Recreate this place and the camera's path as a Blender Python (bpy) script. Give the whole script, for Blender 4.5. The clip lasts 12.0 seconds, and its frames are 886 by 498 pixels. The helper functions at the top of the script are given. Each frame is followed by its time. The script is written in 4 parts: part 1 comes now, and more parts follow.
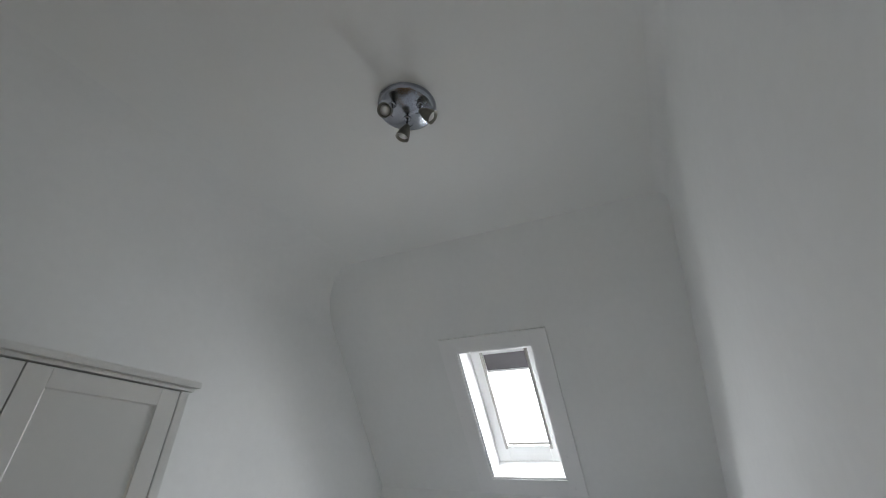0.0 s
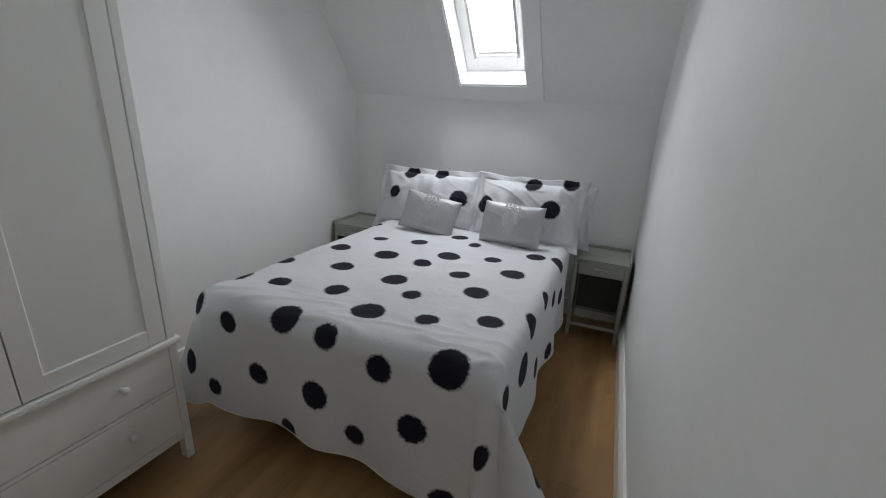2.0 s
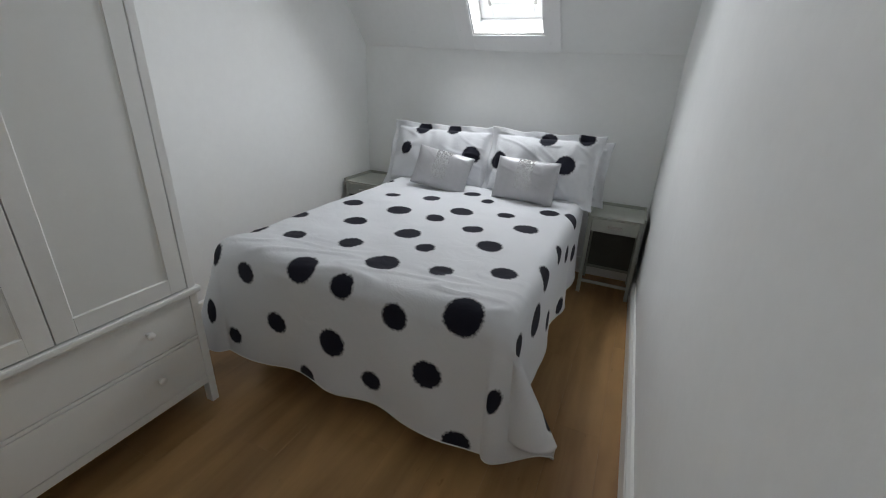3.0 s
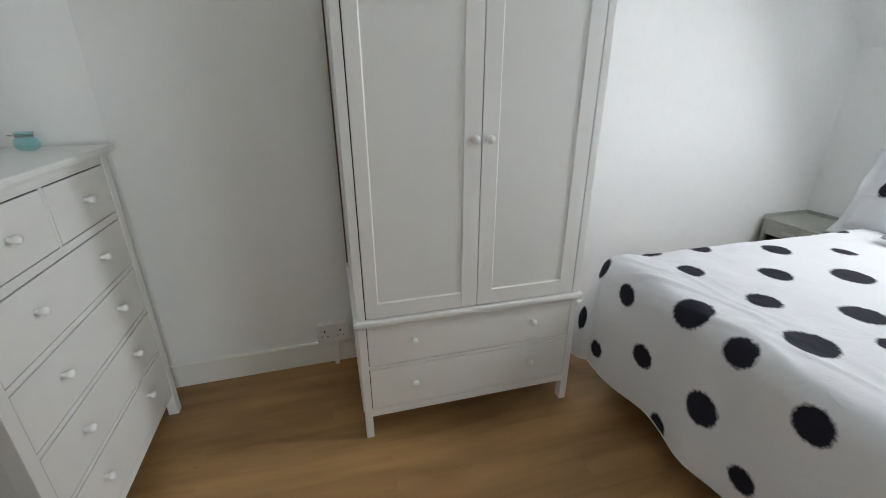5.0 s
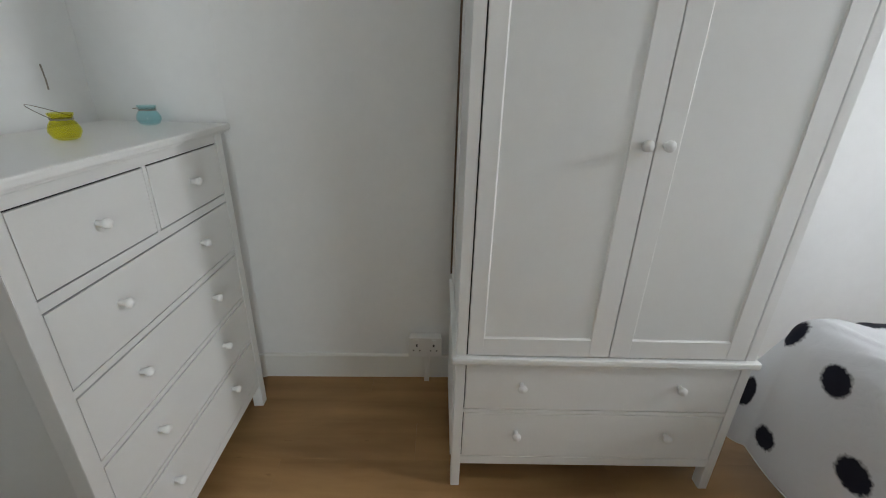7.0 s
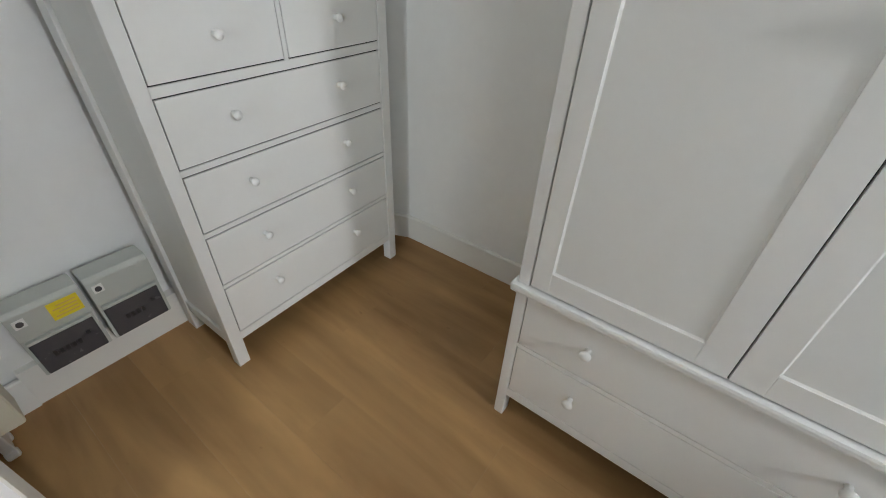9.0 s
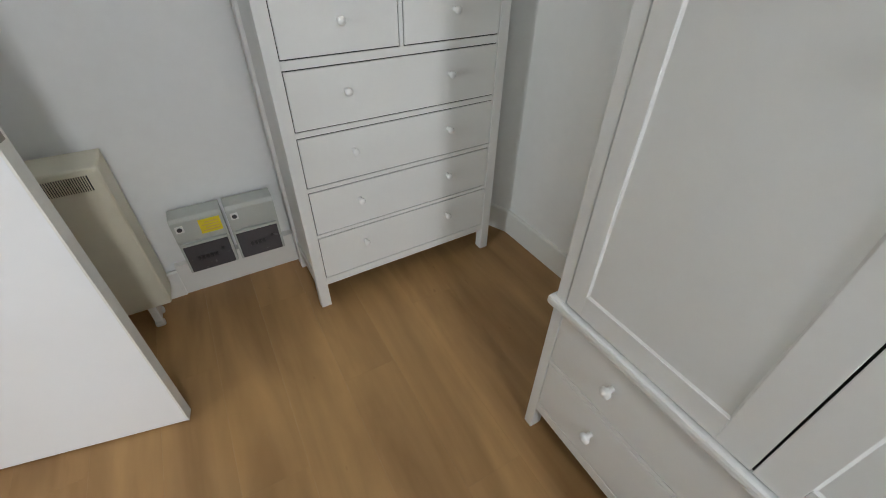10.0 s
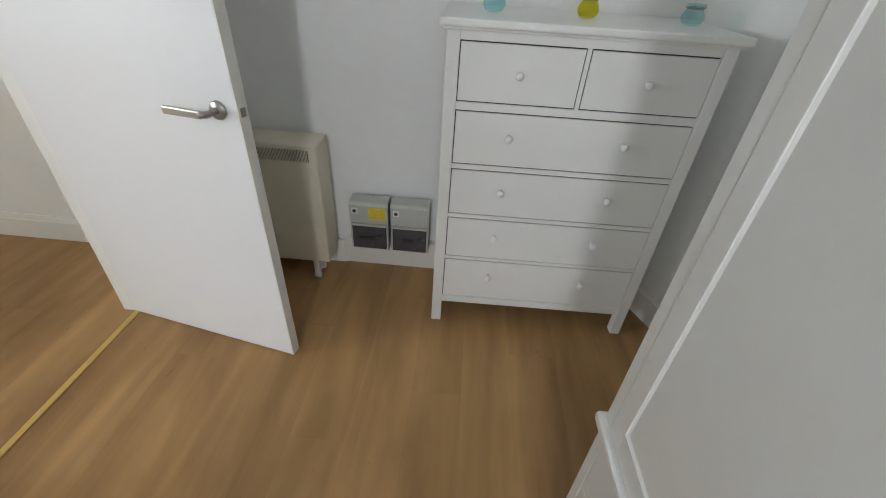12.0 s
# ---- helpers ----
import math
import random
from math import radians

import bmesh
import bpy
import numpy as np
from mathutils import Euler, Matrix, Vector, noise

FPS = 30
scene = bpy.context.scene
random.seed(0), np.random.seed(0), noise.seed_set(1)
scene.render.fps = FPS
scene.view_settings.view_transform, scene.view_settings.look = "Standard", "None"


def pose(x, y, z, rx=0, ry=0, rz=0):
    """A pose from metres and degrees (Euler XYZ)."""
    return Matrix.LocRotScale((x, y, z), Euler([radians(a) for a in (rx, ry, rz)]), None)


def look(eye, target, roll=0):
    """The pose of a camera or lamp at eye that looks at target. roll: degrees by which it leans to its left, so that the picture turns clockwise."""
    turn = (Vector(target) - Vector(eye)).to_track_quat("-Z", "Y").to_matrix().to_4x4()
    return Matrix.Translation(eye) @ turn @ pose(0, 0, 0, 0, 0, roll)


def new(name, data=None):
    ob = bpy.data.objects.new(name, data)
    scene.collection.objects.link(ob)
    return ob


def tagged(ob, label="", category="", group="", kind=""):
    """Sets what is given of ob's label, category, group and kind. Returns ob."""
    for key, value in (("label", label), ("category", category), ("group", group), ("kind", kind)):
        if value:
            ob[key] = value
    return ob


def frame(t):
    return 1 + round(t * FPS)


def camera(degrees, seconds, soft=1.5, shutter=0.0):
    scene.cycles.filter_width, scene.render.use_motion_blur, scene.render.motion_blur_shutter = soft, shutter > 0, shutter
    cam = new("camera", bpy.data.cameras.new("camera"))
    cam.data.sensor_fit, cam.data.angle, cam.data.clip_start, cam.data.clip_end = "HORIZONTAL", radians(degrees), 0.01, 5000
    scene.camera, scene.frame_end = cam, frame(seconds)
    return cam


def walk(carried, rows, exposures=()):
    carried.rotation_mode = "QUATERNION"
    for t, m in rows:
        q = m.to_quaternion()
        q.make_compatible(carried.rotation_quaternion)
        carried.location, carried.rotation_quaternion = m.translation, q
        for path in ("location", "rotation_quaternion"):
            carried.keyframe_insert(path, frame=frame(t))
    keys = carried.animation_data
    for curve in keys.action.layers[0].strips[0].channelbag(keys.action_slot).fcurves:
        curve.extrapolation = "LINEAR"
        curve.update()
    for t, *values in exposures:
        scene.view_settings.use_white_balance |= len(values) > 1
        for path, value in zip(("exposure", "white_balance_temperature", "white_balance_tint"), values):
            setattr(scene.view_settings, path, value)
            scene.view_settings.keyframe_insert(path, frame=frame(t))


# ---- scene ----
cam = camera(93.5, 12.0, soft=1.0)
PATH = [
    (0, (2.083, 1.192, 1.645), (1.269, 2.732, 2.627), 1.6),
    (0.5, (2.077, 1.2, 1.609), (1.232, 2.856, 2.348), 2.8),
    (1, (2.098, 1.209, 1.545), (1.249, 3.015, 1.674), 2.9),
    (1.5, (2.101, 1.206, 1.498), (1.317, 3.017, 1.171), 2.5),
    (2, (2.122, 1.213, 1.46), (1.376, 2.967, 0.855), 2.5),
    (2.5, (2.13, 1.203, 1.439), (1.407, 2.929, 0.735), 2.5),
    (2.7, (2.123, 1.198, 1.427), (1.415, 2.924, 0.705), 2.6),
    (4.3, (2.012, 1.178, 1.383), (0.469, 1.952, 0.374), 0.7),
    (4.5, (1.985, 1.173, 1.396), (0.336, 1.765, 0.431), 1.3),
    (5, (1.984, 1.157, 1.434), (0.193, 1.641, 0.686), -0.1),
    (5.5, (1.984, 1.157, 1.491), (0.091, 1.593, 1.016), -0.1),
    (6, (1.964, 1.161, 1.503), (0.052, 1.57, 1.082), 0.2),
    (6.5, (1.836, 1.151, 1.465), (-0.082, 1.484, 1.005), 1.9),
    (7, (1.659, 1.126, 1.399), (-0.184, 1.157, 0.624), 1.7),
    (7.5, (1.596, 1.152, 1.357), (-0.118, 0.717, 0.423), 0.9),
    (7.7, (1.595, 1.219, 1.353), (-0.021, 0.592, 0.355), 0.8),
    (9.3, (1.299, 1.528, 1.281), (0.117, 0.498, 0.04), 2.0),
    (9.5, (1.272, 1.541, 1.288), (0.212, 0.393, 0.04), 0.7),
    (10, (1.196, 1.685, 1.312), (0.404, 0.342, 0.06), 1.1),
    (10.5, (1.129, 1.788, 1.327), (0.501, 0.361, 0.074), 2.3),
    (11, (1.059, 1.711, 1.314), (0.568, 0.229, 0.064), 6.3),
    (11.5, (1.023, 1.667, 1.338), (0.833, 0.116, 0.089), 4.6),
    (12, (0.931, 1.741, 1.37), (0.991, 0.115, 0.208), 3.9),
]
EXPOSURE = [(0.0, -1.64), (1.5, -1.56), (2.7, -1.40), (4.4, -0.74), (5.0, -0.6), (5.5, -0.66), (6.5, -0.74), (7.0, -0.66), (7.5, -0.32), (9.5, -0.4), (12.0, -0.55)]
walk(cam, [(t, look(eye, target, roll)) for t, eye, target, roll in PATH], EXPOSURE)

# ---- light ----
world = bpy.data.worlds.new("overcast_sky")
scene.world = world
world.use_nodes = True
wn, wl = world.node_tree.nodes, world.node_tree.links
sky = wn.new("ShaderNodeTexSky")
sky.sky_type, sky.sun_disc = "NISHITA", False
sky.sun_elevation, sky.sun_rotation = radians(48), radians(-20)
sky.air_density, sky.dust_density, sky.ozone_density = 1.0, 6.0, 1.0
pale = wn.new("ShaderNodeHueSaturation")
pale.inputs["Saturation"].default_value = 0.25
wl.new(sky.outputs[0], pale.inputs["Color"])
wl.new(pale.outputs[0], wn["Background"].inputs[0])
wn["Background"].inputs[1].default_value = 0.15
scene.cycles.max_bounces, scene.cycles.diffuse_bounces = 14, 10


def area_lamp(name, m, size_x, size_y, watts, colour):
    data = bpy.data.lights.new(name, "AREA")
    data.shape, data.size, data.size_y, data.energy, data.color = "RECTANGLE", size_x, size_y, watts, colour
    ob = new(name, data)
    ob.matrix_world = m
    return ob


# the roof slope: origin at its foot, u across the room, v up the slope, w out through the roof (its matrix holds u, w, v)
KINK_Y, KINK_Z, CEIL_Y, CEIL_Z = 4.39, 1.60, 3.235, 3.0
RUN = math.hypot(KINK_Y - CEIL_Y, CEIL_Z - KINK_Z)
sv = Vector((0, CEIL_Y - KINK_Y, CEIL_Z - KINK_Z)).normalized()
sw = Vector((0, sv.z, -sv.y))
SLOPE = Matrix(((1, 0, 0, 0), (0, sw.y, sv.y, KINK_Y), (0, sw.z, sv.z, KINK_Z), (0, 0, 0, 1)))
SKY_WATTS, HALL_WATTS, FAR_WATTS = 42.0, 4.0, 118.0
area_lamp("skylight_daylight", look(SLOPE @ Vector((1.14, 0.180, 0.545)), SLOPE @ Vector((1.14, -1, 0.545))), 0.29, 0.56, SKY_WATTS, (0.920, 0.955, 0.990))
# added fill lamp that brightens the hall; its source is unseen
area_lamp("hall_fill", look((3.55, 2.06, 1.55), (3.55, 1.0, 1.35)), 0.6, 1.0, HALL_WATTS, (0.98, 0.97, 0.95))
# light through the doorway, inferred from shadows; the lamp's place is assumed
area_lamp("doorway_light", look((6.10, 2.54, 1.62), (4.2, 1.78, 1.35)), 0.84, 1.10, FAR_WATTS, (0.885, 0.960, 0.990))


# ---- materials ----
def material(name, colour, rough=0.5, metal=0.0, vary=0.06, scale=3.0, grain=40.0, bump=0.0, bump_scale=120.0, spec=0.5, coat=0.0):
    """A painted, plastic, cloth or metal surface with variation at two scales and fine relief."""
    mat = bpy.data.materials.new(name)
    mat.use_nodes = True
    n, l = mat.node_tree.nodes, mat.node_tree.links
    p = n["Principled BSDF"]
    p.inputs["Roughness"].default_value, p.inputs["Metallic"].default_value = rough, metal
    p.inputs["Specular IOR Level"].default_value, p.inputs["Coat Weight"].default_value = spec, coat
    geo = n.new("ShaderNodeTexCoord")
    big, small, mix = n.new("ShaderNodeTexNoise"), n.new("ShaderNodeTexNoise"), n.new("ShaderNodeMix")
    big.inputs["Scale"].default_value, small.inputs["Scale"].default_value = scale, grain
    big.inputs["Detail"].default_value, small.inputs["Detail"].default_value = 4.0, 6.0
    l.new(geo.outputs["Object"], big.inputs["Vector"])
    l.new(geo.outputs["Object"], small.inputs["Vector"])
    add = n.new("ShaderNodeMath")
    add.operation = "ADD"
    l.new(big.outputs["Fac"], add.inputs[0])
    half = n.new("ShaderNodeMath")
    half.operation = "MULTIPLY"
    half.inputs[1].default_value = 0.4
    l.new(small.outputs["Fac"], half.inputs[0])
    l.new(half.outputs[0], add.inputs[1])
    rng = n.new("ShaderNodeMapRange")
    rng.inputs["From Min"].default_value, rng.inputs["From Max"].default_value = 0.4, 1.0
    l.new(add.outputs[0], rng.inputs["Value"])
    mix.data_type = "RGBA"
    dark = tuple(c * (1 - vary) for c in colour)
    light = tuple(min(1.0, c * (1 + vary * 0.5)) for c in colour)
    mix.inputs["A"].default_value, mix.inputs["B"].default_value = (*dark, 1), (*light, 1)
    l.new(rng.outputs[0], mix.inputs["Factor"])
    l.new(mix.outputs["Result"], p.inputs["Base Color"])
    rr = n.new("ShaderNodeMapRange")
    rr.inputs["To Min"].default_value, rr.inputs["To Max"].default_value = max(0.02, rough - 0.07), min(1.0, rough + 0.07)
    l.new(small.outputs["Fac"], rr.inputs["Value"])
    l.new(rr.outputs[0], p.inputs["Roughness"])
    if bump:
        rel, bmp = n.new("ShaderNodeTexNoise"), n.new("ShaderNodeBump")
        rel.inputs["Scale"].default_value, rel.inputs["Detail"].default_value = bump_scale, 5.0
        bmp.inputs["Strength"].default_value, bmp.inputs["Distance"].default_value = bump, 0.002
        l.new(geo.outputs["Object"], rel.inputs["Vector"])
        l.new(rel.outputs["Fac"], bmp.inputs["Height"])
        l.new(bmp.outputs[0], p.inputs["Normal"])
    return mat


def laminate(name):
    """Oak laminate with long grain and a tone of its own for each plank."""
    mat = bpy.data.materials.new(name)
    mat.use_nodes = True
    n, l = mat.node_tree.nodes, mat.node_tree.links
    p = n["Principled BSDF"]
    tc, info, mp, jump = n.new("ShaderNodeTexCoord"), n.new("ShaderNodeObjectInfo"), n.new("ShaderNodeMapping"), n.new("ShaderNodeVectorMath")
    off = n.new("ShaderNodeCombineXYZ")
    mul = n.new("ShaderNodeMath")
    mul.operation, mul.inputs[1].default_value = "MULTIPLY", 37.0
    l.new(info.outputs["Random"], mul.inputs[0])
    l.new(mul.outputs[0], off.inputs[0])
    l.new(mul.outputs[0], off.inputs[1])
    l.new(tc.outputs["Object"], jump.inputs[0])
    l.new(off.outputs[0], jump.inputs[1])
    mp.inputs["Scale"].default_value = (10, 0.55, 1)
    l.new(jump.outputs[0], mp.inputs["Vector"])
    g1, g2 = n.new("ShaderNodeTexNoise"), n.new("ShaderNodeTexNoise")
    g1.inputs["Scale"].default_value, g1.inputs["Detail"].default_value, g1.inputs["Distortion"].default_value = 1.0, 6.0, 0.8
    mp2 = n.new("ShaderNodeMapping")
    mp2.inputs["Scale"].default_value = (5.0, 1.0, 1)
    place = n.new("ShaderNodeNewGeometry")
    l.new(place.outputs["Position"], mp2.inputs["Vector"])
    g2.inputs["Scale"].default_value, g2.inputs["Detail"].default_value, g2.inputs["Distortion"].default_value = 1.0, 4.0, 0.5
    l.new(mp.outputs[0], g1.inputs["Vector"])
    l.new(mp2.outputs[0], g2.inputs["Vector"])
    ramp = n.new("ShaderNodeValToRGB")
    e = ramp.color_ramp.elements
    e[0].position, e[0].color = 0.35, (*FLOOR_DARK, 1)
    e[1].position, e[1].color = 0.64, (*FLOOR_LIGHT, 1)
    mixv = n.new("ShaderNodeMix")
    mixv.inputs["Factor"].default_value = 0.70
    l.new(g1.outputs["Fac"], mixv.inputs["A"])
    l.new(g2.outputs["Fac"], mixv.inputs["B"])
    l.new(mixv.outputs["Result"], ramp.inputs["Fac"])
    hsv, tone = n.new("ShaderNodeHueSaturation"), n.new("ShaderNodeMapRange")
    tone.inputs["To Min"].default_value, tone.inputs["To Max"].default_value = 0.97, 1.025
    l.new(info.outputs["Random"], tone.inputs["Value"])
    l.new(tone.outputs[0], hsv.inputs["Value"])
    # small scattered dark knots and flecks
    fleck, spot, stain = n.new("ShaderNodeTexNoise"), n.new("ShaderNodeMapRange"), n.new("ShaderNodeMix")
    fmap = n.new("ShaderNodeMapping")
    fmap.inputs["Scale"].default_value = (30, 12, 1)
    l.new(place.outputs["Position"], fmap.inputs["Vector"])
    l.new(fmap.outputs[0], fleck.inputs["Vector"])
    fleck.inputs["Scale"].default_value, fleck.inputs["Detail"].default_value = 1.0, 2.0
    spot.inputs["From Min"].default_value, spot.inputs["From Max"].default_value, spot.inputs["To Max"].default_value = 0.72, 0.80, 0.6
    l.new(fleck.outputs["Fac"], spot.inputs["Value"])
    stain.data_type, stain.blend_type = "RGBA", "MULTIPLY"
    stain.inputs["B"].default_value = (0.55, 0.50, 0.45, 1)
    l.new(spot.outputs[0], stain.inputs["Factor"])
    l.new(ramp.outputs["Color"], stain.inputs["A"])
    l.new(stain.outputs["Result"], hsv.inputs["Color"])
    l.new(hsv.outputs[0], p.inputs["Base Color"])
    p.inputs["Roughness"].default_value = 0.42
    p.inputs["Specular IOR Level"].default_value = 0.35
    b = n.new("ShaderNodeBump")
    b.inputs["Strength"].default_value, b.inputs["Distance"].default_value = 0.12, 0.001
    l.new(g1.outputs["Fac"], b.inputs["Height"])
    l.new(b.outputs[0], p.inputs["Normal"])
    return mat


def printed_cloth(name):
    """White cotton with dark blots printed at the distances held in the mesh attribute 'print'."""
    mat = bpy.data.materials.new(name)
    mat.use_nodes = True
    n, l = mat.node_tree.nodes, mat.node_tree.links
    p = n["Principled BSDF"]
    p.inputs["Roughness"].default_value = 0.9
    p.inputs["Sheen Weight"].default_value = 0.02
    p.inputs["Specular IOR Level"].default_value = 0.2
    at, tc = n.new("ShaderNodeAttribute"), n.new("ShaderNodeTexCoord")
    at.attribute_name = "print"
    rag, add, sub = n.new("ShaderNodeTexNoise"), n.new("ShaderNodeMath"), n.new("ShaderNodeMath")
    rag.inputs["Scale"].default_value, rag.inputs["Detail"].default_value = 75.0, 4.0
    l.new(tc.outputs["Object"], rag.inputs["Vector"])
    sub.operation, sub.inputs[1].default_value = "SUBTRACT", 0.5
    l.new(rag.outputs["Fac"], sub.inputs[0])
    add.operation, add.inputs[1].default_value = "MULTIPLY_ADD", 0.022
    l.new(sub.outputs[0], add.inputs[0])
    l.new(at.outputs["Fac"], add.inputs[2])
    edge = n.new("ShaderNodeMapRange")
    edge.inputs["From Min"].default_value, edge.inputs["From Max"].default_value = -0.006, 0.006
    l.new(add.outputs[0], edge.inputs["Value"])
    mix = n.new("ShaderNodeMix")
    mix.data_type = "RGBA"
    mix.inputs["A"].default_value, mix.inputs["B"].default_value = (0.016, 0.016, 0.026, 1), (0.66, 0.67, 0.695, 1)
    l.new(edge.outputs[0], mix.inputs["Factor"])
    l.new(mix.outputs["Result"], p.inputs["Base Color"])
    w, b, big, b2 = n.new("ShaderNodeTexNoise"), n.new("ShaderNodeBump"), n.new("ShaderNodeTexNoise"), n.new("ShaderNodeBump")
    w.inputs["Scale"].default_value = 700.0
    l.new(tc.outputs["Object"], w.inputs["Vector"])
    l.new(w.outputs["Fac"], b.inputs["Height"])
    b.inputs["Strength"].default_value, b.inputs["Distance"].default_value = 0.2, 0.0008
    big.inputs["Scale"].default_value, big.inputs["Detail"].default_value, big.inputs["Distortion"].default_value = 9.0, 5.0, 1.2
    l.new(tc.outputs["Object"], big.inputs["Vector"])
    l.new(big.outputs["Fac"], b2.inputs["Height"])
    b2.inputs["Strength"].default_value, b2.inputs["Distance"].default_value = 0.35, 0.012
    l.new(b.outputs[0], b2.inputs["Normal"])
    l.new(b2.outputs[0], p.inputs["Normal"])
    return mat


def glass(name, colour, rough=0.0):
    mat = bpy.data.materials.new(name)
    mat.use_nodes = True
    p = mat.node_tree.nodes["Principled BSDF"]
    p.inputs["Base Color"].default_value = (*colour, 1)
    p.inputs["Transmission Weight"].default_value, p.inputs["Roughness"].default_value, p.inputs["IOR"].default_value = 1.0, rough, 1.46
    return mat


def thin_glass(name, colour):
    """Thin coloured glass: light passes through tinted, with a clear gloss on top."""
    mat = bpy.data.materials.new(name)
    mat.use_nodes = True
    n, l = mat.node_tree.nodes, mat.node_tree.links
    n.remove(n["Principled BSDF"])
    clear, gloss, fres, mix = n.new("ShaderNodeBsdfTransparent"), n.new("ShaderNodeBsdfGlossy"), n.new("ShaderNodeLayerWeight"), n.new("ShaderNodeMixShader")
    power = n.new("ShaderNodeMath")
    power.operation, power.inputs[1].default_value = "POWER", 4.0
    clear.inputs["Color"].default_value = (*colour, 1)
    gloss.inputs["Roughness"].default_value = 0.04
    l.new(fres.outputs["Facing"], power.inputs[0])
    rise = n.new("ShaderNodeMapRange")
    rise.inputs["To Min"].default_value, rise.inputs["To Max"].default_value = 0.03, 0.4
    l.new(power.outputs[0], rise.inputs["Value"])
    l.new(rise.outputs[0], mix.inputs["Fac"])
    l.new(clear.outputs[0], mix.inputs[1])
    l.new(gloss.outputs[0], mix.inputs[2])
    l.new(mix.outputs[0], n["Material Output"].inputs["Surface"])
    return mat


FLOOR_DARK, FLOOR_LIGHT = (0.232, 0.125, 0.048), (0.455, 0.266, 0.110)
M_WALL = material("wall_paint", (0.860, 0.868, 0.862), 0.75, vary=0.05, scale=1.6, grain=25, bump=0.25, bump_scale=45, spec=0.3)
M_CEIL = material("ceiling_paint", (0.865, 0.872, 0.862), 0.85, vary=0.03, scale=1.0, bump=0.15, bump_scale=60, spec=0.2)
M_TRIM = material("gloss_trim_paint", (0.82, 0.82, 0.79), 0.35, vary=0.03, bump=0.08, bump_scale=30)
M_FURN = material("white_furniture_paint", (0.81, 0.815, 0.80), 0.38, vary=0.03, scale=2, grain=60, bump=0.08, bump_scale=80)
M_FURN_PANEL = material("white_panel_foil", (0.78, 0.79, 0.775), 0.42, vary=0.03, scale=2, grain=60, bump=0.05, bump_scale=80)
M_DARK = material("dark_gap", (0.03, 0.03, 0.03), 0.9)
M_BACK_DARK = material("dark_brown_back", (0.14, 0.085, 0.05), 0.8, vary=0.2)
M_DOOR = material("white_door_paint", (0.78, 0.785, 0.80), 0.4, vary=0.02, bump=0.06, bump_scale=40)
M_EDGE = material("door_edge_paint", (0.74, 0.73, 0.69), 0.55, vary=0.12, scale=9, grain=70, bump=0.3, bump_scale=60)
M_STEEL = material("brushed_steel", (0.46, 0.445, 0.42), 0.3, metal=1.0, vary=0.08, grain=160)
M_CHROME = material("polished_chrome", (0.40, 0.42, 0.47), 0.2, metal=1.0, vary=0.03)
M_SPOT = material("dull_spot_metal", (0.24, 0.235, 0.20), 0.4, metal=0.8, vary=0.1)
M_BRASS = material("brass_strip", (0.72, 0.50, 0.17), 0.48, metal=0.7, vary=0.15, grain=90)
M_GREY = material("grey_green_paint", (0.36, 0.37, 0.33), 0.5, vary=0.14, scale=6, grain=50, bump=0.12)
# darkened copy of the table paint, for the shaded cavity
M_SHADE_BACK = material("dark_shade_back", (0.10, 0.10, 0.085), 0.6, vary=0.2, scale=5)
M_HEAT = material("cream_enamel", (0.66, 0.62, 0.50), 0.42, vary=0.04, bump=0.05)
M_FUSE = material("grey_plastic", (0.50, 0.52, 0.49), 0.45, vary=0.04)
M_SMOKE = material("smoked_cover", (0.075, 0.072, 0.080), 0.25, vary=0.15)
M_BLACK = material("black_plastic", (0.015, 0.015, 0.018), 0.4)
M_YELLOW = material("yellow_sticker", (0.82, 0.66, 0.03), 0.5, vary=0.12, scale=30)
M_WHITE = material("white_plastic", (0.80, 0.80, 0.78), 0.35, vary=0.03)
M_UPVC = material("white_window_lacquer", (0.88, 0.88, 0.88), 0.3, vary=0.02)
M_BLIND = material("grey_blackout_cloth", (0.16, 0.15, 0.16), 0.85, vary=0.08, bump=0.15)
M_SATIN = material("silver_satin", (0.46, 0.46, 0.48), 0.42, metal=0.2, vary=0.12, scale=7, grain=160, bump=0.25, bump_scale=90)
M_SEQUIN = material("silver_sequin", (0.95, 0.95, 0.96), 0.22, metal=0.55)
M_DUVET = printed_cloth("blot_print_cotton")
M_SHEET = material("under_bed_black", (0.02, 0.02, 0.022), 0.9, bump=0.2)
M_MATTRESS = material("white_ticking", (0.72, 0.72, 0.70), 0.85, bump=0.2)
M_GLASS = glass("window_glass", (1, 1, 1))
M_TEAL = thin_glass("teal_glass", (0.84, 0.965, 0.975))
M_LIME = thin_glass("lime_glass", (0.93, 0.91, 0.42))
M_WIRE = material("dull_wire", (0.36, 0.33, 0.29), 0.4, metal=1.0)
M_LEAF = material("tree_leaves", (0.06, 0.10, 0.035), 0.8, vary=0.4, scale=0.4)
M_GRASS = material("grass", (0.07, 0.11, 0.04), 0.9, vary=0.3, scale=0.1)
M_LAM = laminate("oak_laminate")


